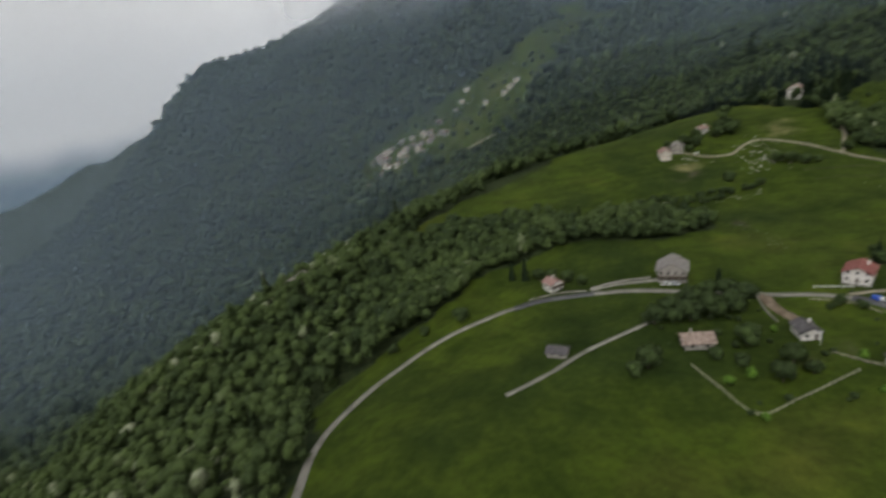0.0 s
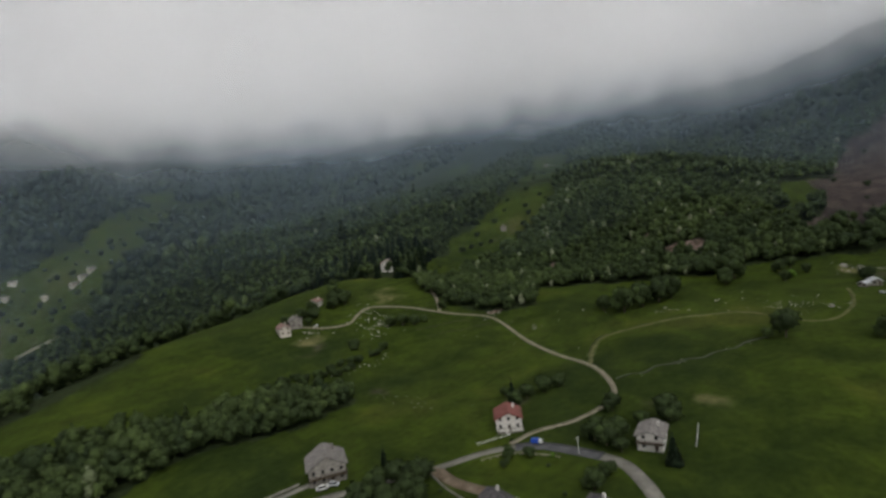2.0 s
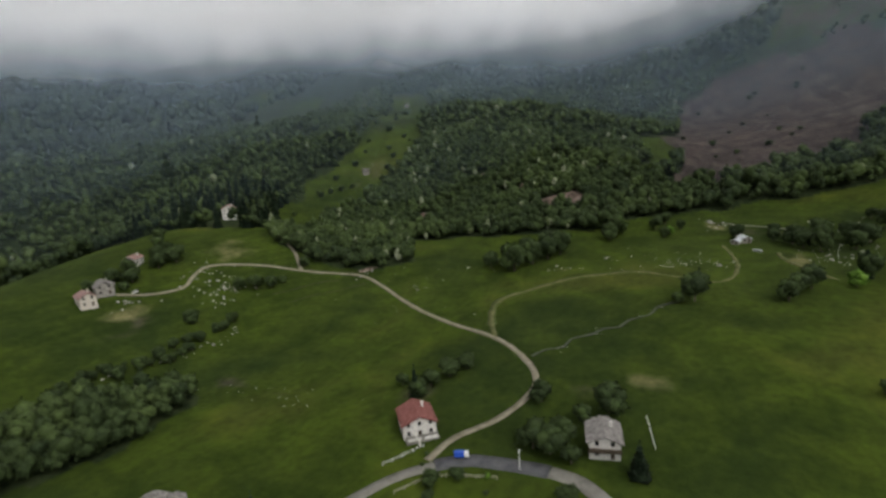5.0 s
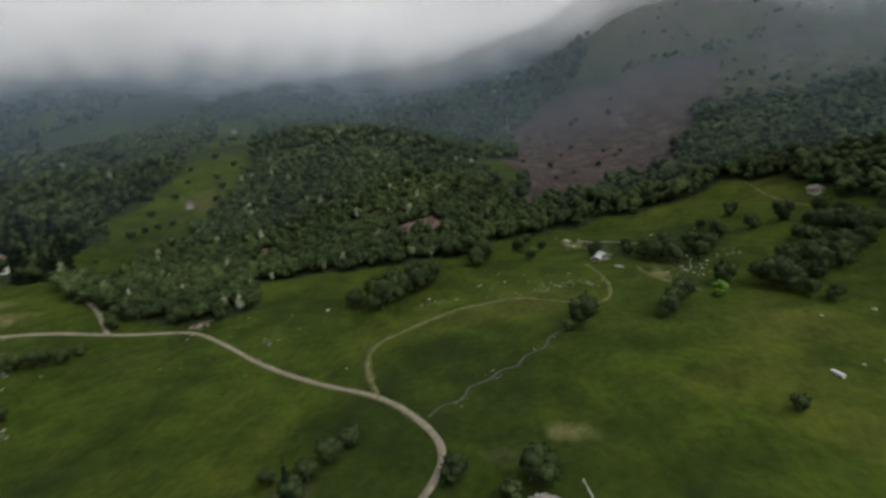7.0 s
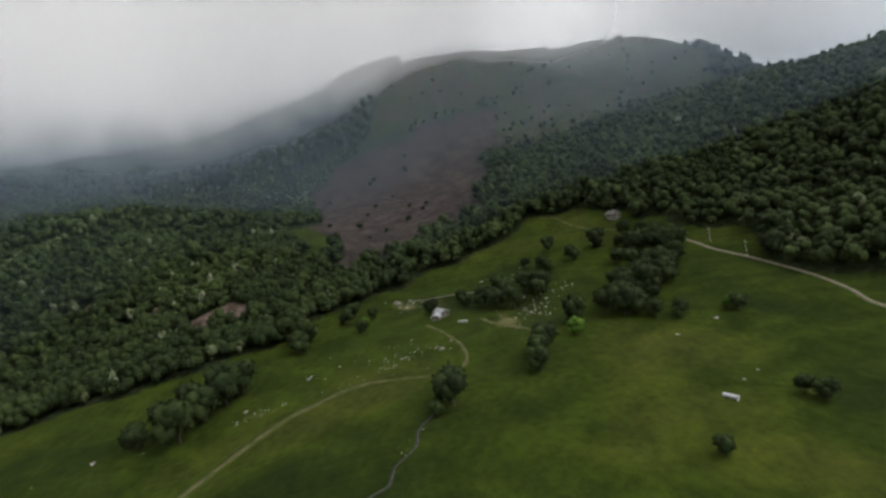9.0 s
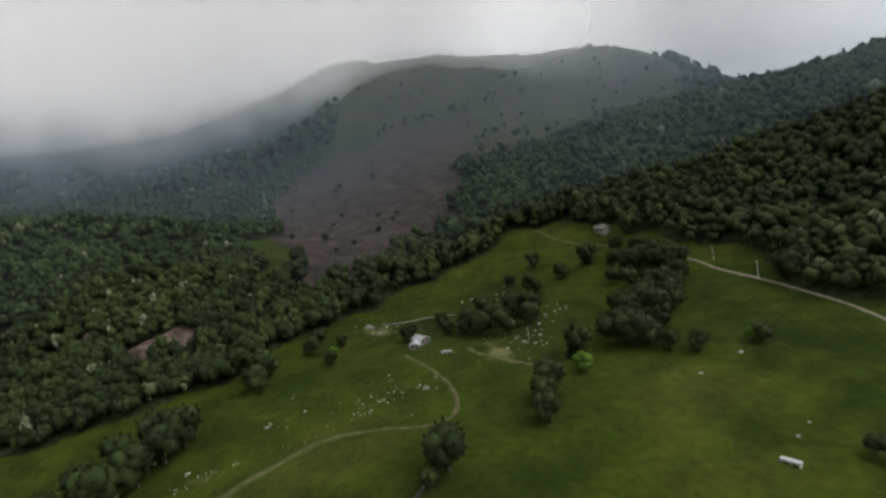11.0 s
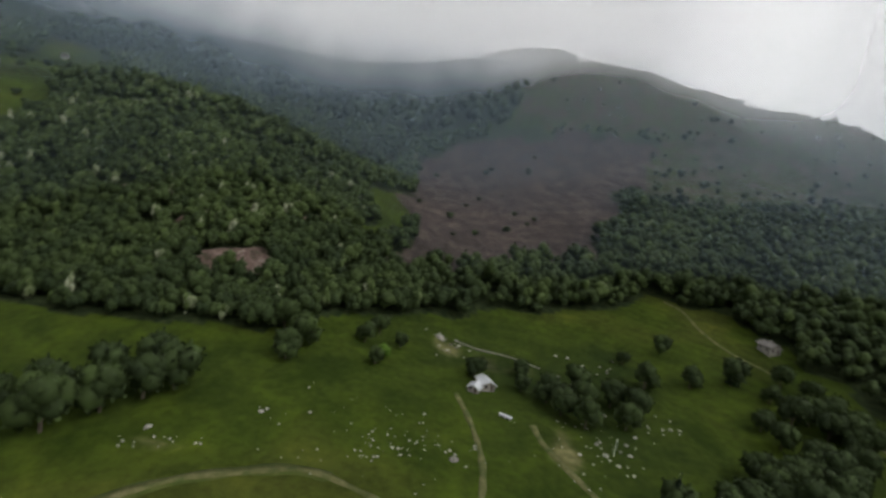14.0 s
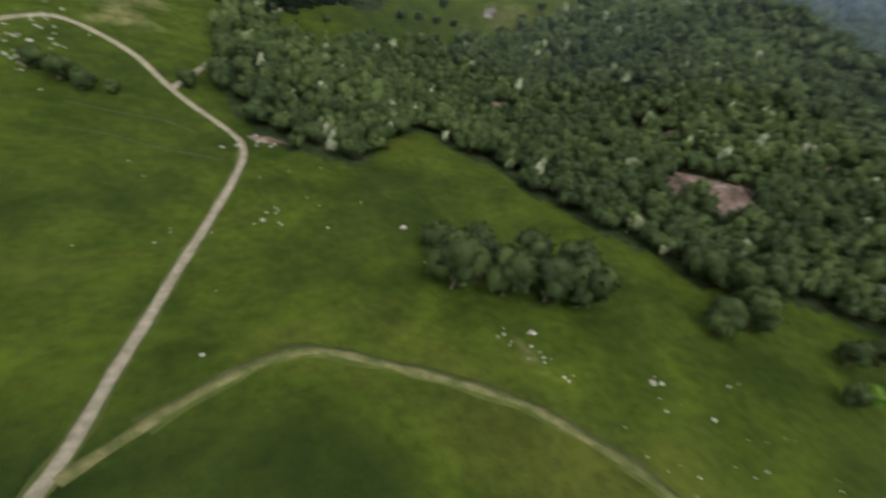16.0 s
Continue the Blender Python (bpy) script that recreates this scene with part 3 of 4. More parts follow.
belt("grove", 250, 372, 392, 495, 6.0, 3.6, NEAR_T, M_CONIFER, "grove of dark conifers round the white house", 10, 0.7)


rb = np.random.default_rng(31)
bp_ = scatter(rb, 640, 1230, -490, 60, 17.0)
bp_ = bp_[inside(DOWN, bp_[:, 0], bp_[:, 1]) & (rb.uniform(0, 1, len(bp_)) < 0.25 + 0.3 * np.sin(bp_[:, 0] / 40) * np.sin(bp_[:, 1] / 31))]
woods("upland_scrub", bp_, rb.uniform(1.5, 4.5, len(bp_)), rb.integers(0, 4, len(bp_)), FAR_T, M_HAZE_LEAF, "low scrub scattered over the upland ridge", rb)
vp = scatter(rb, -150, 330, 760, 1020, 16.0)
vp = vp[inside(VILLAGE, vp[:, 0], vp[:, 1]) & (rb.uniform(0, 1, len(vp)) < 0.45)]
woods("village_trees", vp, rb.uniform(2.5, 5, len(vp)), rb.integers(0, 4, len(vp)), FAR_T, M_HAZE_LEAF, "trees among the village houses", rb)


def part(name, mesh_ob, parent, label=""):
    mesh_ob.name = name
    mesh_ob.parent = parent
    return tagged(mesh_ob, label)


def tree(r, kind, mat, label):
    """A tapered trunk with limbs, under a crown of many clumps; the crown is about one metre in radius."""
    base = new("tree")
    if kind == "conifer":
        v, f = spire(r, 9, 220)
        v = v + [0, 0, 0.25]
        top = 3.6
    else:
        v, f = crown(r, 11, 1100, BALL1, 0.85, 0.22, 0.10, 0.52)
        v = v + [0, 0, 0.05]
        top = 1.2
    c = from_arrays("crown", v, f, mat, True, np.full(len(v), 0.2))
    part("crown", c, base)
    V, F, k = [], [], 0
    limbs = [((0, 0, -0.25), (0, 0, top), 0.085, 0.03)]
    if kind != "conifer":
        for j in range(5):
            g = 6.283 * j / 5 + r.uniform(-0.3, 0.3)
            limbs.append(((0, 0, 0.35 + 0.08 * j), (0.5 * math.cos(g), 0.5 * math.sin(g), 0.8 + 0.08 * j), 0.04, 0.015))
    for a, b, r0, r1 in limbs:
        a, b = Vector(a), Vector(b)
        q = (b - a).to_track_quat("Z", "Y").to_matrix()
        for end, rad in ((a, r0), (b, r1)):
            for j in range(7):
                V.append((end + q @ Vector((rad * math.cos(j * 0.898), rad * math.sin(j * 0.898), 0)))[:])
        for j in range(7):
            F.append((k + j, k + (j + 1) % 7, k + 7 + (j + 1) % 7, k + 7 + j))
        k += 14
    part("trunk", from_arrays("trunk", np.array(V), np.array(F), M_BARK), base)
    return tagged(base, label, "tree")


tp = random.Random(5)
MODELS = {
    "round": [tree(tr, "round", M_LEAF, "dark green broadleaf tree standing in the pasture") for _ in range(4)],
    "conifer": [tree(tr, "conifer", M_CONIFER, "dark pointed conifer on the grass") for _ in range(2)],
    "lime": [tree(tr, "round", M_LIME, "bright lime-green young tree in the meadow")],
}
USED = set()


def plant(kind, x, y, radius, tall=1.0, group=""):
    """Sets a tree of that kind; radius in metres, tall stretches it."""
    i = tp.randrange(len(MODELS[kind]))
    s = radius * tp.uniform(0.92, 1.08)
    m = Matrix.Translation((x, y, ground_z(x, y))) @ Matrix.Rotation(tp.uniform(0, 6.28), 4, "Z") @ Matrix.Diagonal((s, s, s * tall, 1))
    if (kind, i) in USED:
        o = MODELS[kind][i].scale
        t = copy_thing(MODELS[kind][i], m @ Matrix.Diagonal((1 / o.x, 1 / o.y, 1 / o.z, 1)))
    else:
        USED.add((kind, i))
        t = MODELS[kind][i]
        t.matrix_basis = m
    return tagged(t, group=group) if group else t


CLUMP = "clump of trees in the pasture"
for x, y, s in ((299, 213, 4.0), (295, 197, 6.0), (306, 204, 4.8), (306, 190, 5.6), (315, 184, 5.4), (322, 179, 5.6), (329, 189, 4.8), (322, 199, 4.4)):
    plant("round", x, y, s * 1.12, 1.15, CLUMP)
for x, y, s in ((353, 157, 4.8), (364, 155, 5.6), (374, 165, 5.0), (256, 103, 5.2), (252, 109, 2.2), (203, 50, 2.0), (214, 10, 3.0), (219, 12, 2.4), (266, 70, 3.6),
                (421, 1, 4.0), (389, 18, 4.6), (391, -1, 3.8), (392, -18, 4.6), (366, 62, 5.0), (357, 58, 4.8), (350, 51, 5.0), (365, 49, 5.0), (370, 37, 4.8), (365, 29, 4.4), (381, 48, 4.4),
                (353, 36, 4.4), (411, 21, 2.6), (304, 39, 4.6), (299, 19, 5.6), (313, -2, 5.6), (289, 11, 3.4), (283, 4, 3.4), (375, 89, 3.6), (386, 70, 3.2), (371, 71, 2.8), (283, 61, 4.6), (277, 66, 3.4),
                (384, 120, 2.8), (364, 127, 2.6), (380, 134, 3.4), (391, 130, 3.2), (304, -60, 5), (308, -68, 5), (276, -16, 3)):
    plant("round", x, y, s * 1.1, 1.15)
GULLY = [(295, 26), (312, 24), (345, -5), (380, -24), (402, -42), (372, -50), (350, -45), (325, -24), (300, -2), (290, 12)]
gt = random.Random(14)
for k in range(150):
    x, y = gt.uniform(288, 402), gt.uniform(-50, 28)
    if inside(GULLY, np.array([x]), np.array([y]))[0] and k % 5:
        plant("round", x, y, gt.uniform(3.6, 5.4), gt.uniform(1.0, 1.3), "trees along the gully")
plant("lime", 290, 45, 3.2)
for x, y, s in ((304, 40, 3.6), (393, -19, 3.0)):
    plant("conifer", x, y, s, 0.85)
plant("lime", 279, -14, 2.4)
plant("lime", 371, 125, 2.6)
for x, y, s in ((161, 179, 3.4), (168, 178, 3.4), (176, 175, 3.6), (183, 172, 3.2), (167, 189, 2.6), (169, 119, 4.6), (145, 129, 4.4), (146, 134, 4.2), (149, 127, 4.0), (168, 139, 3.6), (143, 123, 2.4), (162, 125, 2.8),
                (-14, 197, 4.0), (-31, 195, 2.2), (-45, 186, 2.4), (27, 221, 3.2), (33, 219, 3.0), (39, 213, 3.0), (44, 207, 2.6), (44, 134, 4.0), (38, 131, 3.0), (80, 138, 4.0), (86, 124, 3.8), (78, 117, 3.6), (66, 133, 2.6),
                (121, 120, 3.2), (129, 120, 2.8), (72, 128, 2.2), (88, 118, 2.6), (123, 152, 2.2), (127, 147, 1.8), (118, 150, 1.6),
                (190, 303, 2.6), (180, 300, 2.2), (168, 299, 2.6), (158, 303, 2.4), (149, 300, 2.6), (139, 297, 2.8), (129, 295, 3.2), (119, 301, 3), (177, 316, 3.4),
                (215, 326, 3.8), (221, 320, 4.0), (227, 315, 3.4), (235, 314, 2.2), (208, 383, 5.4), (214, 377, 5.2), (203, 377, 4.6), (184, 372, 4.4), (190, 384, 4.0), (232, 418, 4.2), (222, 405, 3.8), (258, 319, 3.4), (178, 378, 4), (218, 390, 4.6), (164, 376, 3.6), (176, 366, 2.8)):
    plant("round", x, y, s)
gb = random.Random(9)
for k in range(26):
    u = k / 25
    plant("round", 112 + 80 * u + gb.uniform(-3, 3), 300 + 4 * math.sin(9 * u) + gb.uniform(-3.5, 3.5), gb.uniform(0.9, 2.6), gb.uniform(0.8, 1.2), "bushes along the gully")
for k in range(46):
    x, y = gb.uniform(56, 135), gb.uniform(100, 160)
    if min((x - a) ** 2 + (y - c) ** 2 for a, c in ((100, 138), (112, 112), (65, 143), (112, 80), (130, 110), (123, 103), (136, 120), (138, 135), (134, 150), (103, 150))) > 70:
        plant(gb.choice(("round", "round", "round", "lime")), x, y, gb.uniform(0.6, 1.7), gb.uniform(0.7, 1.2), "garden bushes in the hamlet")
HAMLET = "dark trees beside the farmhouse"
for x, y, s in ((58, 161, 4.4), (65, 162, 5.0), (71, 159, 5.0), (79, 160, 5.2), (88, 161, 5.0), (95, 165, 5.0), (86, 175, 4.0), (75, 168, 5.0), (92, 172, 4.6)):
    plant("round", x, y, s, 1.0, HAMLET)
for x, y, s, tall in ((15, 227, 1.9, 1.3), (21, 224, 2.0, 1.35), (161, 180, 2.0, 1.1), (94, 181, 1.9, 1.2), (144, 107, 2.6, 0.75)):
    plant("conifer", x, y, s, tall)
for x, y, s in ((445, 446, 3.4), (408, 436, 3.2), (432, 430, 2.8), (488, 412, 3.2), (443, 425, 2.6), (421, 434, 3), (479, 447, 3.2), (520, 430, 3), (560, 455, 3.4), (600, 470, 3.2), (640, 480, 3), (585, 490, 3), (545, 425, 2.8), (670, 505, 3)):
    plant("round", x, y, s, 1.0, "scattered trees on the upper meadow")
r_strip = random.Random(8)
for k in range(70):
    x, y = r_strip.uniform(340, 760), r_strip.uniform(385, 570)
    if inside(STRIP, np.array([x]), np.array([y]))[0] and k % 2:
        plant("round", x, y, r_strip.uniform(1.6, 3.4), r_strip.uniform(0.9, 1.3), "scattered trees on the upper meadow")
r_moor = random.Random(3)
for k in range(20):
    x, y = 540 + r_moor.random() * 300, -60 + r_moor.random() * 200
    if inside(HEATH, np.array([x]), np.array([y]))[0]:
        plant("round", x, y, r_moor.uniform(1.2, 3.2), 0.9, "lone bushes on the heath")

# ---- houses ----


def box(bm, x0, x1, y0, y1, z0, z1):
    v = [bm.verts.new(p) for p in ((x0, y0, z0), (x1, y0, z0), (x1, y1, z0), (x0, y1, z0), (x0, y0, z1), (x1, y0, z1), (x1, y1, z1), (x0, y1, z1))]
    for f in ((3, 2, 1, 0), (4, 5, 6, 7), (0, 1, 5, 4), (1, 2, 6, 5), (2, 3, 7, 6), (3, 0, 4, 7)):
        bm.faces.new([v[i] for i in f])


def mesh_part(name, bm, mat, parent, label=""):
    me = bpy.data.meshes.new(name)
    bm.normal_update()
    bm.to_mesh(me)
    bm.free()
    me.materials.append(mat)
    ob = new(name, me)
    ob.parent = parent
    return tagged(ob, label)


def slabs(base, half, d, z0, rise, mat):
    """Uneven stone slabs laid in courses up both slopes of a roof, joined."""
    r = random.Random(int(half * 100 + d * 10))
    bm = bmesh.new()
    slope = math.hypot(half, rise)
    for sx in (-1, 1):
        q = 0.25
        while q < slope - 0.15:
            y = -d
            while y < d:
                ly = r.uniform(0.7, 1.3)
                u = (q + r.uniform(-0.1, 0.1)) / slope
                tilt = math.atan2(rise, half) - r.uniform(0.02, 0.10)
                m = Matrix.Translation((sx * half * (1 - u), y + ly / 2, z0 + rise * u + r.uniform(0.03, 0.09))) @ Matrix.Rotation(sx * tilt, 4, "Y") @ Matrix.Rotation(r.uniform(-0.08, 0.08), 4, "Z")
                at = len(bm.verts)
                box(bm, -0.48, 0.48, -ly / 2 + 0.02, ly / 2 - 0.02, -0.04, 0.04)
                bm.verts.ensure_lookup_table()
                bmesh.ops.transform(bm, matrix=m, verts=bm.verts[at:])
                y += ly
            q += 0.75
    return tagged(mesh_part("roofing", bm, mat, base, "uneven stone roof slabs"), kind="stuff")


def house(name, x, y, turn, wide, deep, tall, rise, wall, roof, label, category="house", floors=2, balcony=False, chimney=True, eave=0.6, near=True):
    """A gabled house: the ridge runs along y, the gable front looks to -y. turn: degrees about z."""
    base = new(name)
    z = min(ground_z(x + a, y + b) for a in (-wide / 2, wide / 2) for b in (-deep / 2, deep / 2))
    up = ground_z(x, y) - z
    base.matrix_basis = pose(x, y, z, 0, 0, turn)
    tall = tall + up
    w, d = wide / 2, deep / 2
    bm = bmesh.new()
    a = [bm.verts.new(p) for p in ((-w, -d, -0.8), (w, -d, -0.8), (w, -d, tall), (0, -d, tall + rise), (-w, -d, tall))]
    b = [bm.verts.new((v.co.x, d, v.co.z)) for v in a]
    bm.faces.new(a)
    bm.faces.new(b[::-1])
    for i in range(5):
        bm.faces.new((a[i], b[i], b[(i + 1) % 5], a[(i + 1) % 5]))
    walls = mesh_part("wall", bm, wall, base)
    k = rise / w
    for s in (-1, 1):
        bm = bmesh.new()
        xo = w + eave
        pts = [(0, tall + rise + 0.05), (xo, tall - k * eave + 0.05), (xo, tall - k * eave + 0.3), (0, tall + rise + 0.32)]
        f = [bm.verts.new((s * px, -d - eave, pz)) for px, pz in pts]
        g = [bm.verts.new((s * px, d + eave, pz)) for px, pz in pts]
        bm.faces.new(f if s < 0 else f[::-1])
        bm.faces.new(g[::-1] if s < 0 else g)
        for i in range(4):
            q = (f[i], f[(i + 1) % 4], g[(i + 1) % 4], g[i])
            bm.faces.new(q[::-1] if s < 0 else q)
        mesh_part("roof", bm, roof, base)
    if roof in (M_GREYROOF, M_BROWNROOF) and near:
        slabs(base, w + eave, d + eave, tall + 0.30 - k * eave, rise + k * eave, roof)
    n = max(2, int(wide / 3))
    for fl in range(floors):
        zz = up + 1.0 + fl * 2.7
        if zz + 1.3 > tall + rise * 0.5:
            break
        for i in range(n):
            cx = -w + wide * (i + 0.5) / n
            if fl == 0 and i == n // 2:
                bm = bmesh.new()
                box(bm, cx - 0.5, cx + 0.5, -d - 0.05, -d + 0.05, up + 0.1, up + 2.15)
                mesh_part("door", bm, M_TIMBER, base)
                continue
            for fy, fw in ((-d, 0.5), (d, 0.5)):
                bm = bmesh.new()
                box(bm, cx - fw, cx + fw, fy - 0.05, fy + 0.05, zz, zz + 1.25)
                sash = mesh_part("window", bm, M_TIMBER, base)
                bm = bmesh.new()
                box(bm, cx - fw + 0.09, cx + fw - 0.09, fy - 0.08, fy + 0.08, zz + 0.09, zz + 1.16)
                mesh_part("pane", bm, M_GLASS, sash)
        for i in range(max(2, int(deep / 3.5))):
            cy = -d + deep * (i + 0.5) / max(2, int(deep / 3.5))
            for fx in (-w, w):
                bm = bmesh.new()
                box(bm, fx - 0.05, fx + 0.05, cy - 0.5, cy + 0.5, zz, zz + 1.25)
                sash = mesh_part("window", bm, M_TIMBER, base)
                bm = bmesh.new()
                box(bm, fx - 0.08, fx + 0.08, cy - 0.41, cy + 0.41, zz + 0.09, zz + 1.16)
                mesh_part("pane", bm, M_GLASS, sash)
    if balcony:
        bm = bmesh.new()
        zb = up + 2.7
        box(bm, -w - 0.2, w + 0.2, -d - 1.5, -d - 0.06, zb - 0.2, zb)
        mesh_part("balcony", bm, M_TIMBER, base)
        for i in range(12):
            bm = bmesh.new()
            px = -w + wide * i / 11
            box(bm, px - 0.06, px + 0.06, -d - 1.45, -d - 1.35, zb, zb + 1.0)
            mesh_part("baluster", bm, M_TIMBER, base)
        bm = bmesh.new()
        box(bm, -w - 0.2, w + 0.2, -d - 1.5, -d - 1.3, zb + 1.0, zb + 1.1)
        mesh_part("handrail", bm, M_TIMBER, base)
    if chimney:
        bm = bmesh.new()
        box(bm, w * 0.4, w * 0.4 + 0.7, d * 0.3, d * 0.3 + 0.7, tall, tall + rise + 0.9)
        mesh_part("chimney", bm, wall, base)
    return tagged(base, label, category)


house("house", 144, 169, -48, 9.5, 10.5, 4.2, 2.2, M_WHITE, M_RED, "white two-storey house with a red tiled roof above the bend")
house("house", 152, 117, -74, 7.6, 9, 4.6, 1.5, M_WHITE, M_GREYROOF, "white house with a grey slab roof and timber balcony", balcony=True)
house("cottage", 31, 209, 22, 6.2, 6.8, 3.6, 1.5, M_WHITE, M_PINK, "small white cottage with a faded red roof", balcony=True)
house("house", 83, 199, -27, 12, 11, 5.5, 3.5, M_STONE, M_GREYROOF, "old stone house with a pale slab roof", balcony=True)
house("farmhouse", 65, 143, 78, 7, 9.5, 2.6, 2.0, M_STONE, M_BROWNROOF, "low farmhouse with a brown stone roof among trees", floors=1)
house("cottage", 100, 138, -10, 6, 7.5, 2.9, 1.4, M_WHITE, M_DARKROOF, "white cottage with a dark grey roof", floors=1)
house("house", 112, 112, -15, 7, 8.5, 2.8, 1.6, M_WHITE, M_DARKROOF, "house with a dark roof beside the garden", floors=1)
house("shed", 18, 152, 60, 5, 7, 2.2, 1.2, M_STONE, M_DARKROOF, "small stone shed with a dark roof by the driveway", "shed", 1, chimney=False)
house("house", 112, 80, -30, 8, 9.5, 3.4, 1.8, M_CREAM, M_DARKROOF, "cream house with a dark roof by the road")
house("cottage", 125, 75, -20, 6, 7, 3.0, 1.6, M_CREAM, M_RED, "cottage with a red roof by the road", floors=1)
house("farmhouse", 156, 364, -15, 7, 10, 4.6, 2.0, M_CREAM, M_PINK, "cream farmhouse with a faded pink roof on the crest")
house("barn", 168, 370, -20, 8, 9, 4.4, 2.2, M_STONE, M_GREYROOF, "grey stone barn on the crest", "barn")
house("farmhouse", 198, 392, -60, 7, 9, 3.6, 1.8, M_WHITE, M_PINK, "white farmhouse with faded red roof among trees", floors=1)
house("house", 303, 436, -40, 10, 10, 8.0, 2.6, M_WHITE, M_PINK, "tall white house among dark conifers", floors=3)
house("hut", 474, 430, -50, 6, 8, 2.8, 1.5, M_STONE, M_GREYROOF, "stone hut on the upper meadow", "hut", 1)
house("hut", 732, 537, -60, 6, 12, 2.8, 1.6, M_STONE, M_GREYROOF, "long hut at the top of the clearing", "hut", 1)
house("hut", 369, 85, -70, 5, 7, 2.4, 1.2, M_STONE, M_METAL, "stone hut with a pale sheet-metal roof", "hut", 1, chimney=False)
house("hut", 364, 89, -110, 4, 5, 1.8, 1.0, M_STONE, M_METAL, "low hut with a pale sheet-metal roof", "hut", 1, chimney=False)
house("farmhouse", 420, -47, -80, 5.5, 8, 2.8, 1.6, M_STONE, M_GREYROOF, "grey farmhouse at the edge of the wood", floors=1)

# ---- the village across the valley ----
rv = random.Random(21)
for k in range(46):
    u = rv.random()
    x, y = -120 + 130 * u + rv.uniform(-16, 16), 905 - 20 * u + rv.uniform(-26, 26)
    house("house", x, y, rv.choice((-60, -30, 20, 55)) + rv.uniform(-8, 8), rv.uniform(5, 8), rv.uniform(6, 10), rv.uniform(3.2, 5.5), 1.8, rv.choice((M_CREAM, M_STONE, M_STONE, M_STONE)),
          rv.choice((M_PINK, M_BROWNROOF, M_GREYROOF, M_BROWNROOF)), "pale village house with a weathered roof across the valley", floors=1, chimney=False, near=False)["group"] = "houses of the village"
for x, y, t in ((128, 872, -60), (140, 878, -55), (152, 884, -60), (60, 915, 20), (48, 905, -30), (72, 930, 40), (96, 880, 10)):
    house("house", x, y, t, 5.5, 10, 3.6, 1.6, M_CREAM, M_GREYROOF, "long pale building on the far meadow", floors=1, chimney=False, near=False)
for x, y in ((-115, 321), (-122, 316)):
    house("house", x, y, -15, 8, 10, 6, 2.2, M_CREAM, M_GREYROOF, "pale house among the valley trees")
strip("track", [(20, 806), (60, 792), (95, 776)], 4, M_GRAVEL, "pale lane below the village", "track", 0.5)


# ---- stones, walls and small things ----
def boulder_mesh(r, flat):
    v, f = lumpy(r, BALL1, 0.28)
    v = v * [r.uniform(0.8, 1.3), r.uniform(0.7, 1.1), flat]
    me = from_arrays("boulder", v, f, M_ROCK, False)
    return me


br = np.random.default_rng(17)
STONES = []


def boulder(x, y, size, group, label="pale weathered boulder lying in the grass"):
    if len(STONES) < 7:
        ob = boulder_mesh(br, br.uniform(0.45, 0.75))
        STONES.append(ob.data)
    else:
        ob = new("boulder", STONES[int(br.integers(0, 7))])
    ob.matrix_basis = Matrix.Translation((x, y, ground_z(x, y) + size * 0.12)) @ Matrix.Rotation(br.uniform(0, 6.28), 4, "Z") @ Matrix.Diagonal((size, size, size, 1))
    return tagged(ob, label, "boulder", group)


for cx, cy, sx, sy, n, s0, s1 in ((313, 118, 10, 9, 20, 0.25, 0.65), (316, 97, 10, 8, 14, 0.25, 0.65), (322, 106, 14, 11, 14, 0.2, 0.5), (214, 346, 14, 20, 46, 0.4, 0.9), (207, 328, 14, 10, 30, 0.4, 1.0),
                                  (400, 40, 18, 14, 18, 0.5, 1.1), (356, 22, 10, 10, 16, 0.4, 1.1), (330, 46, 10, 8, 14, 0.4, 1.0), (298, 172, 5, 9, 14, 0.2, 0.5), (268, 243, 10, 8, 9, 0.2, 0.5),
                                  (272, 285, 7, 5, 14, 0.4, 1.0), (400, 100, 10, 8, 16, 0.4, 1.1), (262, 236, 40, 40, 16, 0.2, 0.45), (320, 140, 30, 20, 14, 0.2, 0.45), (170, 352, 8, 6, 10, 0.4, 1.0)):
    for k in range(n):
        x, y = cx + br.normal() * sx * 0.6, cy + br.normal() * sy * 0.6
        boulder(x, y, br.uniform(s0, s1), "boulders in the pasture")
for x, y, s in ((319, 152, 1.0), (321, 151, 0.7), (323, 139, 0.6), (236, 194, 0.5), (262, 241, 1.0), (299, 228, 1.2), (303, 175, 0.9), (406, 105, 2.2), (404, 103, 1.5), (407, 97, 1.2), (275, -5, 1.0), (270, 15, 0.8), (232, 20, 0.6), (236, 12, 0.6), (313, 96, 1.5)):
    boulder(x, y, s, "large stones in the pasture")


def pebbles(line, n, wide, s0, s1, label):
    """Small stones strewn along a plan line, joined."""
    c = smooth_line(line, 0.5)
    V, F, k = [], [], 0
    for j in range(n):
        v, f = lumpy(br, BALL1, 0.28)
        q = c[int(br.integers(0, len(c)))] + br.normal(size=2) * wide
        sz = br.uniform(s0, s1)
        V.append(v * [sz * br.uniform(0.8, 1.3), sz, sz * 0.6] + [q[0], q[1], ground_z(q[0], q[1]) + sz * 0.1])
        F.append(f + k)
        k += len(v)
    return tagged(from_arrays("stones", np.vstack(V), np.vstack(F), M_ROCK, False), label, "stones", kind="stuff")


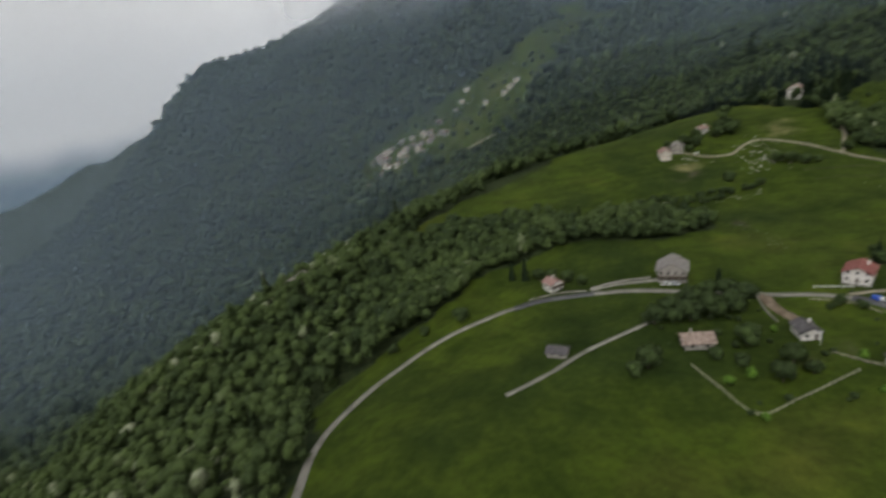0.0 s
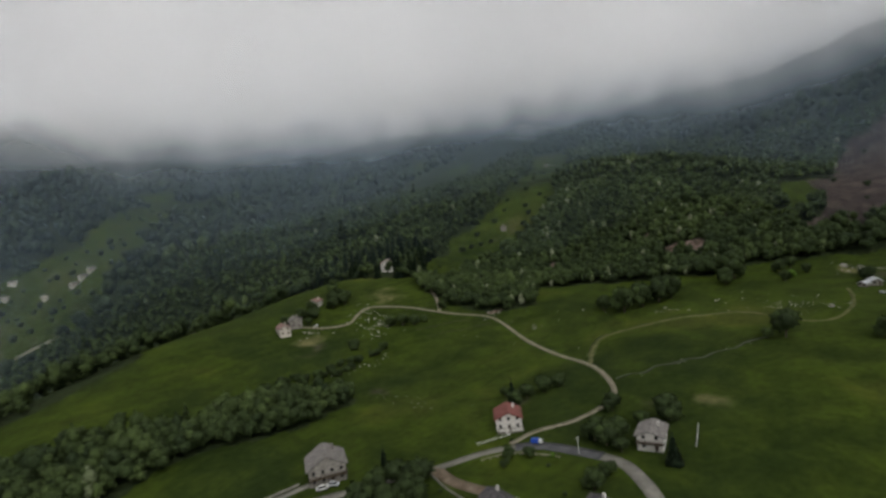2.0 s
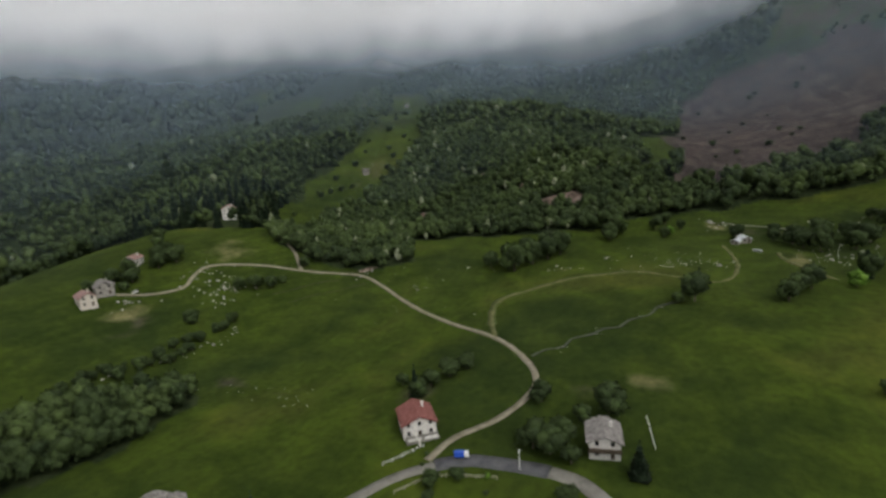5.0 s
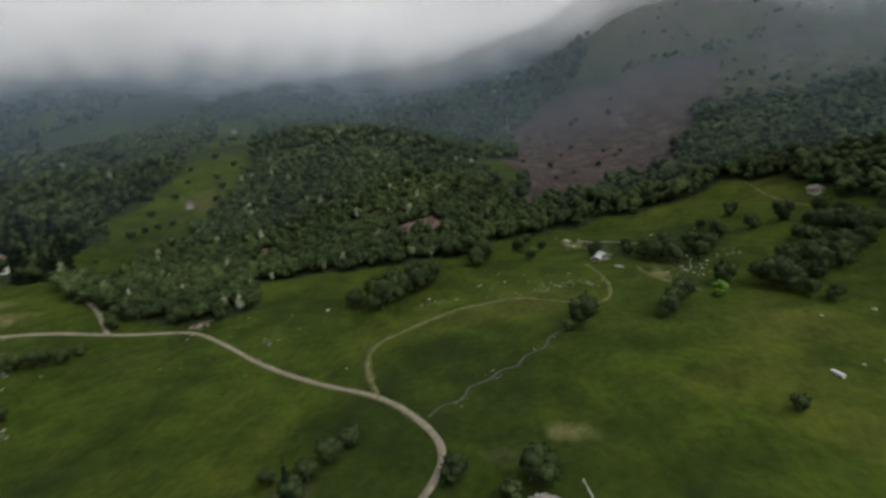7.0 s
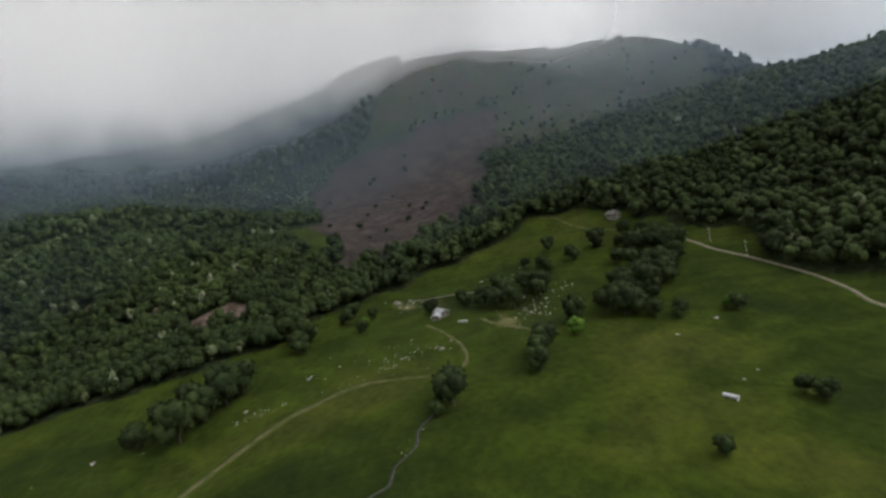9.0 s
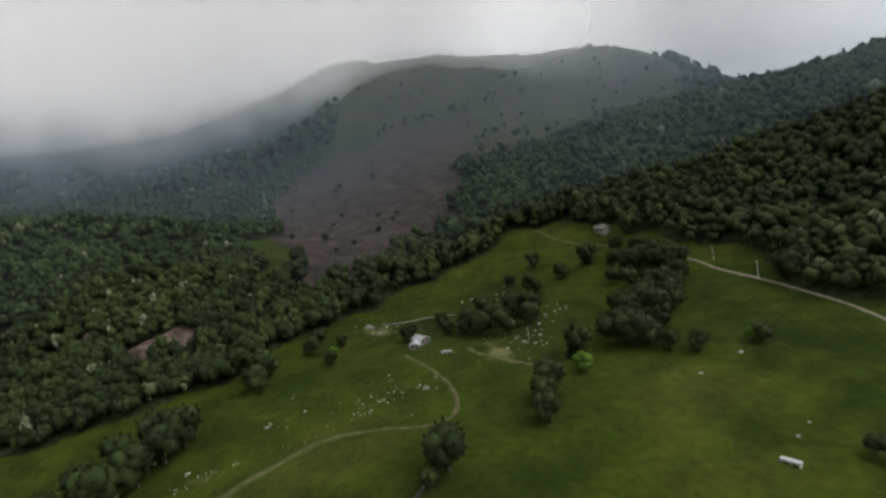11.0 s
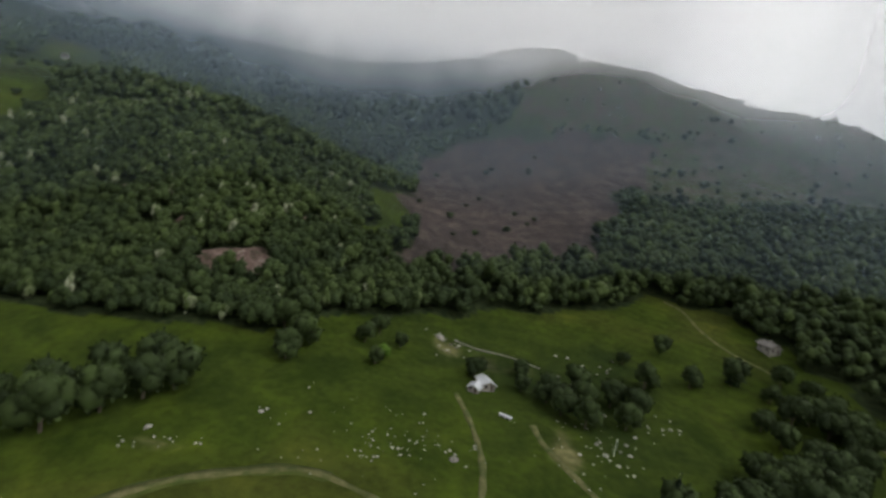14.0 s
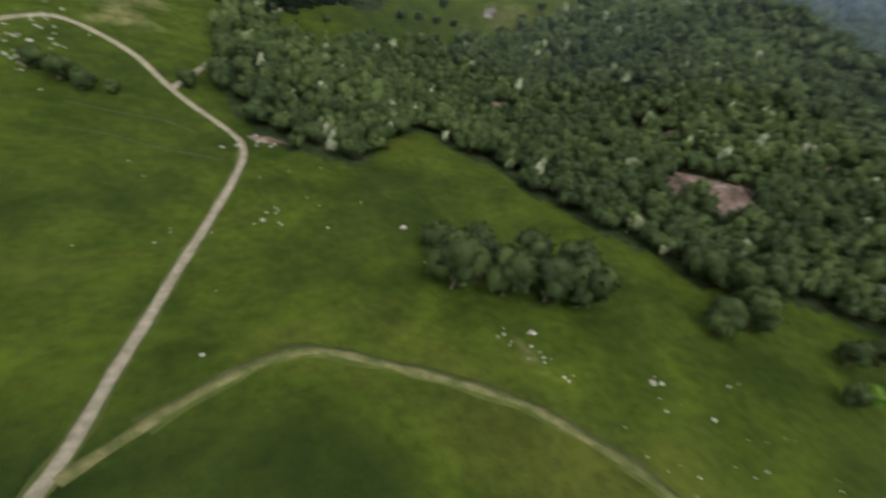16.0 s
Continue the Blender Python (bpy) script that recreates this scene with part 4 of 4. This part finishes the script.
pebbles([(199, 149), (225, 131), (249, 113)], 24, 1.6, 0.1, 0.3, "grey stones lying along the brook")
strip("brook", [(196, 152), (202, 149), (205, 143), (212, 142), (217, 136), (224, 132), (226, 127), (233, 125), (239, 118), (247, 116), (254, 110)], 0.9, material("wet_brook_bed", [(0.02, 0.022, 0.02), (0.04, 0.04, 0.035), (0.08, 0.075, 0.06)], 0.6, 0.5, 0.5),
      "narrow dark brook in a gully", "brook", 0.1, 0.35)


def outcrop(x, y, a, b_, turn, lift, label):
    """A rough slab of bare rock breaking out of the slope."""
    n = 40
    u, w = np.meshgrid(np.linspace(-1, 1, n), np.linspace(-1, 1, n))
    g = math.radians(turn)
    px, py = x + a * u * math.cos(g) - b_ * w * math.sin(g), y + a * u * math.sin(g) + b_ * w * math.cos(g)
    edge = np.clip(1.15 - np.hypot(u, w) + 0.15 * np.sin(6 * u + 2 * w) * np.sin(5 * w), 0, 1)
    rough = br.uniform(-1, 1, u.shape)
    z = height(px, py) - 1.5 + edge ** 0.5 * (lift + 1.5) + edge * 0.7 * rough + edge * 1.3 * np.abs(np.sin(px * 0.45 + 0.6 * np.sin(py * 0.5))) * np.sin(py * 0.38 + 1) - 1.4 * np.clip(0.35 - edge, 0, 1)
    i = np.arange(n * n).reshape(n, n)
    f = np.stack([i[:-1, :-1].ravel(), i[:-1, 1:].ravel(), i[1:, 1:].ravel(), i[1:, :-1].ravel()], 1)
    return tagged(from_arrays("rock_outcrop", np.stack([px.ravel(), py.ravel(), z.ravel()], 1), f, M_REDROCK, False), label, "rock")


outcrop(419, 208, 26, 14, -66, 4.2, "rusty bare rock outcrop in the wood")
outcrop(418, 331, 15, 9, -60, 3.6, "rusty rock ledge in the wood")
outcrop(478, 188, 9, 6, -60, 4.5, "small reddish rock outcrop among trees")
outcrop(555, 217, 9, 7, -60, 4.5, "small reddish rock outcrop among trees")
outcrop(416, 260, 7, 5, -60, 4.5, "small reddish rock outcrop among trees")
outcrop(480, 300, 8, 5, -50, 3.5, "small reddish rock outcrop among trees")
outcrop(450, 250, 7, 4, -50, 3.5, "small reddish rock outcrop among trees")
pebbles([(112, 296), (132, 300), (150, 296), (170, 293), (194, 299)], 44, 1.6, 0.25, 0.7, "grey field stones along the gully")
pebbles([(142, 260), (148, 230), (154, 200)], 24, 4.0, 0.12, 0.35, "grey field stones on the terrace bank")
pebbles([(356, 40), (345, 52), (330, 58), (318, 50)], 40, 9.0, 0.15, 0.45, "pale stones strewn below the hut")
pebbles([(316, 97), (322, 110), (312, 122)], 44, 9.0, 0.12, 0.4, "pale stones strewn over the pasture")
outcrop(276, 287, 9, 3, -20, 0.6, "low scraped bank of reddish rock by the track")


def rail_fence(pts, mat, label, rails=2, tall=1.1, gap=2.4):
    """Posts and rails along a plan line."""
    base = new("fence")
    base.location = (pts[0][0], pts[0][1], ground_z(*pts[0]))
    o = base.location
    line = smooth_line(pts, gap)
    prev = None
    for q in line:
        x, y, z = q[0] - o.x, q[1] - o.y, ground_z(q[0], q[1]) - o.z
        bm = bmesh.new()
        box(bm, x - 0.06, x + 0.06, y - 0.06, y + 0.06, z - 0.3, z + tall)
        mesh_part("post", bm, mat, base)
        if prev is not None:
            for k in range(rails):
                bm = bmesh.new()
                h0 = tall * (k + 1) / (rails + 0.15)
                a, c = Vector((prev[0], prev[1], prev[2] + h0)), Vector((x, y, z + h0))
                d = (c - a).normalized().cross(Vector((0, 0, 1))) * 0.03
                vs = [bm.verts.new(p) for p in (a - d, a + d, c + d, c - d)]
                vt = [bm.verts.new(p.co + Vector((0, 0, 0.1))) for p in vs]
                for f in ((vs[3], vs[2], vs[1], vs[0]), vt, (vs[0], vs[1], vt[1], vt[0]), (vs[1], vs[2], vt[2], vt[1]), (vs[2], vs[3], vt[3], vt[2]), (vs[3], vs[0], vt[0], vt[3])):
                    bm.faces.new(f)
                mesh_part("rail", bm, mat, base)
        prev = (x, y, z)
    return tagged(base, label, "fence")


M_PALEWOOD = plain("pale_weathered_wood", (0.42, 0.38, 0.31), 0.85)
M_WHITEPAINT = plain("white_paint", (0.72, 0.71, 0.68), 0.6)
rail_fence([(125, 168), (130, 165), (136, 162)], M_WHITEPAINT, "white painted rail fence by the track")
rail_fence([(57, 131), (59, 119), (62, 104), (77, 108), (100, 115)], M_PALEWOOD, "pale wooden fence round the garden", 2, 1.2)
rail_fence([(117, 159), (126, 152), (131, 138)], M_PALEWOOD, "pale wooden fence along the road", 2, 1.0)
rail_fence([(169, 109), (156, 105)], M_WHITEPAINT, "pale fence beside the grey-roofed house", 2, 1.1)
rail_fence([(100, 126), (105, 118), (118, 106)], M_PALEWOOD, "pale wooden garden fence", 2, 1.0)


def wall_run(pts, tall, thick, mat, label, stones=True):
    """A low wall following the ground, with single capstones."""
    base = new("stone_wall")
    base.location = (pts[0][0], pts[0][1], ground_z(*pts[0]))
    o = base.location
    c = smooth_line(pts, 1.3)
    d = np.gradient(c, axis=0)
    d /= np.linalg.norm(d, axis=1)[:, None] + 1e-9
    nr = np.stack([-d[:, 1], d[:, 0]], 1) * thick / 2
    z = height(c[:, 0], c[:, 1])
    top = z + tall * (1 + 0.12 * np.sin(np.arange(len(c)) * 1.7))
    V = np.stack([np.column_stack([c + nr, z - 0.4]), np.column_stack([c + nr, top]), np.column_stack([c - nr, top]), np.column_stack([c - nr, z - 0.4])], 1).reshape(-1, 3) - np.array(o)
    i = (np.arange(len(c) - 1)[:, None] * 4 + np.arange(3)[None, :]).ravel()
    e = (len(c) - 1) * 4
    F = np.vstack([np.stack([i, i + 1, i + 5, i + 4], 1), [[0, 1, 2, 3], [e + 3, e + 2, e + 1, e]]])
    part("core", from_arrays("core", V, F, mat, False), base)
    if stones:
        for q, zz in zip(c, top):
            ob = new("stone", STONES[int(br.integers(0, 7))])
            ob.parent = base
            s = br.uniform(0.3, 0.45)
            ob.matrix_basis = Matrix.Translation((q[0] - o.x, q[1] - o.y, zz - o.z)) @ Matrix.Rotation(br.uniform(0, 6.28), 4, "Z") @ Matrix.Diagonal((s, s, s, 1))
    return tagged(base, label, "wall")




def patio(x, y, turn, wide, deep, tall, label):
    """A raised terrace slab with a coping."""
    base = new("patio")
    base.matrix_basis = pose(x, y, ground_z(x, y), 0, 0, turn)
    bm = bmesh.new()
    box(bm, -wide / 2, wide / 2, -deep / 2, deep / 2, -1.5, tall)
    mesh_part("slab", bm, M_CONCRETE, base)
    for sx in (-1, 1):
        bm = bmesh.new()
        x0 = sx * wide / 4
        box(bm, x0 - wide / 4 + 0.5, x0 + wide / 4 - 0.5, -deep / 2, -deep / 2 + 0.25, tall + 0.003, tall + 0.8)
        mesh_part("parapet", bm, M_WHITE, base, "low white parapet")
    return tagged(base, label, "patio")


patio(139.5, 164.5, -48, 9.5, 3.6, 0.7, "grey concrete patio with white parapets before the house")
wall_run([(145, 176), (141, 169), (136, 163)], 1.4, 0.3, M_WHITE, "white retaining wall beside the house", False)
wall_run([(46, 201), (60, 203), (74, 202)], 0.7, 0.3, M_STONE, "grey stone wall above the ramp", False)
wall_run([(18, 202), (32, 203), (44, 200)], 0.45, 0.3, M_STONE, "low white wall along the road", False)
wall_run([(407, 97), (404, 87), (404, 72), (398, 60)], 0.35, 0.5, M_STONE, "tumbled dry-stone wall above the hut")
strip("track", [(344, 70), (332, 68), (318, 63), (306, 57), (297, 50)], 2.2, M_RUT, "worn earth path below the hut", "track", ragged=0.4)
wall_run([(103, 170), (99, 158), (97, 148)], 0.5, 0.3, M_STONE, "pale low wall along the earth drive", False)


def pole(x, y, tall, label):
    base = new("utility_pole")
    base.location = (x, y, ground_z(x, y))
    bm = bmesh.new()
    bmesh.ops.create_cone(bm, cap_ends=True, segments=10, radius1=0.1, radius2=0.07, depth=tall + 0.6, matrix=Matrix.Translation((0, 0, tall / 2 - 0.3)))
    mesh_part("shaft", bm, M_WHITEPAINT, base)
    bm = bmesh.new()
    box(bm, -0.7, 0.7, -0.07, 0.07, tall - 0.7, tall - 0.55)
    mesh_part("crossarm", bm, M_WHITEPAINT, base)
    return tagged(base, label, "utility pole")


for x, y, h_ in ((314, -54, 8), (341, -56, 7), (333, 46, 6), (136, 134, 6), (100, 131, 5.5)):
    pole(x, y, h_, "pale utility pole standing by the track")


def van(x, y, turn):
    base = new("van")
    base.matrix_basis = pose(x, y, ground_z(x, y) + 0.22, 0, 0, turn) @ Matrix.Diagonal((0.8, 0.8, 0.8, 1))
    blue, white = plain("blue_paint", (0.03, 0.09, 0.45), 0.3), M_WHITEPAINT
    bm = bmesh.new()
    box(bm, -1.0, 1.0, -0.9, 2.4, 0.4, 2.2)
    bmesh.ops.bevel(bm, geom=bm.edges[:], offset=0.15, segments=2, affect="EDGES")
    mesh_part("body", bm, blue, base)
    bm = bmesh.new()
    box(bm, -0.98, 0.98, -2.5, -0.92, 0.4, 1.9)
    bmesh.ops.bevel(bm, geom=bm.edges[:], offset=0.22, segments=2, affect="EDGES")
    cab = mesh_part("cab", bm, white, base, "white cab")
    bm = bmesh.new()
    box(bm, -0.8, 0.8, -2.54, -2.3, 1.2, 1.75)
    mesh_part("windscreen", bm, M_GLASS, cab)
    for sx in (-0.9, 0.9):
        for sy in (-1.7, 1.5):
            bm = bmesh.new()
            bmesh.ops.create_cone(bm, cap_ends=True, segments=16, radius1=0.38, radius2=0.38, depth=0.25, matrix=Matrix.Translation((sx, sy, 0.3)) @ Matrix.Rotation(math.pi / 2, 4, "Y"))
            mesh_part("wheel", bm, M_ASPHALT, base)
    return tagged(base, "blue van with a white cab parked beside the road", "van")


van(135.5, 150, 28)


def car(x, y, turn, mat, label):
    base = new("car")
    base.matrix_basis = pose(x, y, ground_z(x, y) + 0.2, 0, 0, turn)
    bm = bmesh.new()
    box(bm, -0.85, 0.85, -2.0, 2.0, 0.3, 0.85)
    bmesh.ops.bevel(bm, geom=bm.edges[:], offset=0.12, segments=2, affect="EDGES")
    body = mesh_part("body", bm, mat, base)
    bm = bmesh.new()
    box(bm, -0.72, 0.72, -1.2, 1.5, 0.8, 1.4)
    for v in bm.verts:
        if v.co.z > 1.2:
            v.co.x *= 0.82
            v.co.y *= 0.75
    bmesh.ops.bevel(bm, geom=bm.edges[:], offset=0.06, segments=2, affect="EDGES")
    mesh_part("windows", bm, M_GLASS, body, "dark car windows")
    bm = bmesh.new()
    box(bm, -0.58, 0.58, -0.85, 1.08, 1.38, 1.44)
    mesh_part("roof", bm, mat, body)
    for sx in (-0.8, 0.8):
        for sy in (-1.25, 1.25):
            bm = bmesh.new()
            bmesh.ops.create_cone(bm, cap_ends=True, segments=14, radius1=0.32, radius2=0.32, depth=0.2, matrix=Matrix.Translation((sx, sy, 0.3)) @ Matrix.Rotation(math.pi / 2, 4, "Y"))
            mesh_part("wheel", bm, M_ASPHALT, base)
    return tagged(base, label, "car")


car(77, 192.5, 60, M_WHITEPAINT, "white car parked before the stone house")
car(80.5, 191.5, 40, M_METAL, "pale grey car parked before the stone house")
car(178, 360.5, -60, M_WHITEPAINT, "white car parked at the crest farm")


def trough(x, y, turn):
    base = new("trough")
    base.matrix_basis = pose(x, y, ground_z(x, y), 0, 0, turn)
    bm = bmesh.new()
    box(bm, -2.2, 2.2, -0.6, 0.6, 0.5, 1.1)
    inner = mesh_part("basin", bm, M_METAL, base)
    for sx in (-1.9, 0, 1.9):
        bm = bmesh.new()
        box(bm, sx - 0.12, sx + 0.12, -0.5, 0.5, -0.3, 0.5)
        mesh_part("leg", bm, M_WHITEPAINT, base)
    return tagged(base, "white metal feed trough in the meadow", "trough")


trough(224, 31, 20)
trough(346, 79, 60)


# ---- mist and cloud, with distance haze as coloured sheets ----


def mist_material(name, low, high, z0, z1, scale, tint):
    """Thin vapour that scatters light evenly all round: denser with height between z0 and z1, torn by noise, thinned by
    its veil; its low colour holds shade under the cloud.
    """
    m = bpy.data.materials.new(name)
    m.use_nodes = True
    N, Lk = m.node_tree.nodes, m.node_tree.links
    N.remove(N["Principled BSDF"])
    out = N["Material Output"]
    ge = N.new("ShaderNodeNewGeometry")
    sp = N.new("ShaderNodeSeparateXYZ")
    Lk.new(ge.outputs["Position"], sp.inputs[0])
    nz = N.new("ShaderNodeTexNoise")
    nz.inputs["Scale"].default_value, nz.inputs["Detail"].default_value = scale, 6
    Lk.new(ge.outputs["Position"], nz.inputs["Vector"])
    sh = N.new("ShaderNodeMath")
    sh.operation = "MULTIPLY_ADD"
    sh.inputs[1].default_value = 110.0
    Lk.new(nz.outputs[0], sh.inputs[0])
    Lk.new(sp.outputs[2], sh.inputs[2])
    mr = N.new("ShaderNodeMapRange")
    mr.interpolation_type = "SMOOTHSTEP"
    mr.inputs[1].default_value, mr.inputs[2].default_value, mr.inputs[3].default_value, mr.inputs[4].default_value = z0 + 55, z1 + 55, 0.0, 1.0
    Lk.new(sh.outputs[0], mr.inputs[0])
    at = N.new("ShaderNodeAttribute")
    at.attribute_name = "tint"
    ml = N.new("ShaderNodeMath")
    ml.operation = "MULTIPLY"
    Lk.new(mr.outputs[0], ml.inputs[0])
    Lk.new(at.outputs["Fac"], ml.inputs[1])
    ma = N.new("ShaderNodeMath")
    ma.operation = "MULTIPLY_ADD"
    ma.inputs[1].default_value, ma.inputs[2].default_value = high - low, low
    ma.use_clamp = True
    Lk.new(ml.outputs[0], ma.inputs[0])
    up = N.new("ShaderNodeCombineXYZ")
    up.inputs[2].default_value = 1.0
    dn = N.new("ShaderNodeCombineXYZ")
    dn.inputs[2].default_value = -1.0
    thin = N.new("ShaderNodeBsdfTransparent")
    df = N.new("ShaderNodeBsdfDiffuse")
    tl = N.new("ShaderNodeBsdfTranslucent")
    shade_hue = N.new("ShaderNodeMix")
    shade_hue.data_type = "RGBA"
    # low vapour coloured dark blue, as haze shaded by the cloud above
    shade_hue.inputs[6].default_value = (tint[0] * 0.26, tint[1] * 0.345, tint[2] * 0.43, 1)
    shade_hue.inputs[7].default_value = (tint[0], tint[1], tint[2], 1)
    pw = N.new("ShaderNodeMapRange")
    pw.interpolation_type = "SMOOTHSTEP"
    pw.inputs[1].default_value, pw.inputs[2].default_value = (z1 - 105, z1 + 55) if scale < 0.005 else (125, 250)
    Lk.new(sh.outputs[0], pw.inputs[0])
    Lk.new(pw.outputs[0], shade_hue.inputs["Factor"])
    Lk.new(shade_hue.outputs[2], df.inputs["Color"])
    Lk.new(shade_hue.outputs[2], tl.inputs["Color"])
    Lk.new(up.outputs[0], df.inputs["Normal"])
    Lk.new(dn.outputs[0], tl.inputs["Normal"])
    ms = N.new("ShaderNodeAddShader")
    Lk.new(df.outputs[0], ms.inputs[0])
    Lk.new(tl.outputs[0], ms.inputs[1])
    mx = N.new("ShaderNodeMixShader")
    an = N.new("ShaderNodeAttribute")
    an.attribute_name = "thin"
    mt = N.new("ShaderNodeMath")
    mt.operation = "MULTIPLY"
    Lk.new(ma.outputs[0], mt.inputs[0])
    Lk.new(an.outputs["Fac"], mt.inputs[1])
    Lk.new(mt.outputs[0], mx.inputs[0])
    Lk.new(thin.outputs[0], mx.inputs[1])
    Lk.new(ms.outputs[0], mx.inputs[2])
    Lk.new(mx.outputs[0], out.inputs["Surface"])
    return m


def mist(radius, a0, a1, z0, z1, b0, b1, mat, label):
    """A curved sheet of vapour standing in for haze round the pasture; between the bearings b0 and b1 it thickens
    upwards.
    """
    n, k = 220, 80
    deg = np.linspace(a0, a1, n)
    g = np.radians(deg)
    zz = np.linspace(z0, z1, k)
    wav = radius * (1 + 0.05 * np.sin(g * 5 + radius) + 0.03 * np.sin(g * 11))
    x = 100 + np.outer(np.ones(k), wav * np.sin(g))
    y = 110 + np.outer(np.ones(k), wav * np.cos(g))
    v = np.stack([x, y, np.outer(zz, np.ones(n))], 2).reshape(-1, 3)
    i = np.arange(n * k).reshape(k, n)
    f = np.stack([i[:-1, :-1].ravel(), i[:-1, 1:].ravel(), i[1:, 1:].ravel(), i[1:, :-1].ravel()], 1)
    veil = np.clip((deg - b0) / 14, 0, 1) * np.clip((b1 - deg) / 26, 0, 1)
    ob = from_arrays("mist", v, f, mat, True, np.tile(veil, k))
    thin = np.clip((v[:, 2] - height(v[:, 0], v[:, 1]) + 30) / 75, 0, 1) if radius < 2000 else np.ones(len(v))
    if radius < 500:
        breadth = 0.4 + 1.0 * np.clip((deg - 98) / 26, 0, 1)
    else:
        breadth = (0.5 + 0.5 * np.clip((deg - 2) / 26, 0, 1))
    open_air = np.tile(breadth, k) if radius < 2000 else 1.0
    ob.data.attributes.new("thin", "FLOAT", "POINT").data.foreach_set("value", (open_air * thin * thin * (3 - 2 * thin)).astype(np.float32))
    return tagged(ob, label, "mist", kind="structure")


VAPOUR = (0.97, 0.975, 0.98)
# radius, low and high opacity of each sheet painted in for haze and cloud
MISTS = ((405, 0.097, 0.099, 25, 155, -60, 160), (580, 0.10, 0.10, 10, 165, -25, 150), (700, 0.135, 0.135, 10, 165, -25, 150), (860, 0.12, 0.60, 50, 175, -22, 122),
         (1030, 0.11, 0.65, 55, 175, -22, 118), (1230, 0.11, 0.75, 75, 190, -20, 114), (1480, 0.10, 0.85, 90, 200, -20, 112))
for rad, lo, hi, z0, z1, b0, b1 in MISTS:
    mist(rad, -70, 170, -520, 720, b0, b1, mist_material("mist", lo, hi, z0, z1, 0.007, VAPOUR), "thin grey mist sheet on the mountainside, tinted with haze and shade low down")
mist(2400, -100, 200, -700, 1800, -100, 200, mist_material("mist", 0.56, 0.96, -330, -40, 0.003, VAPOUR), "pale sheet coloured as haze over the far valley")
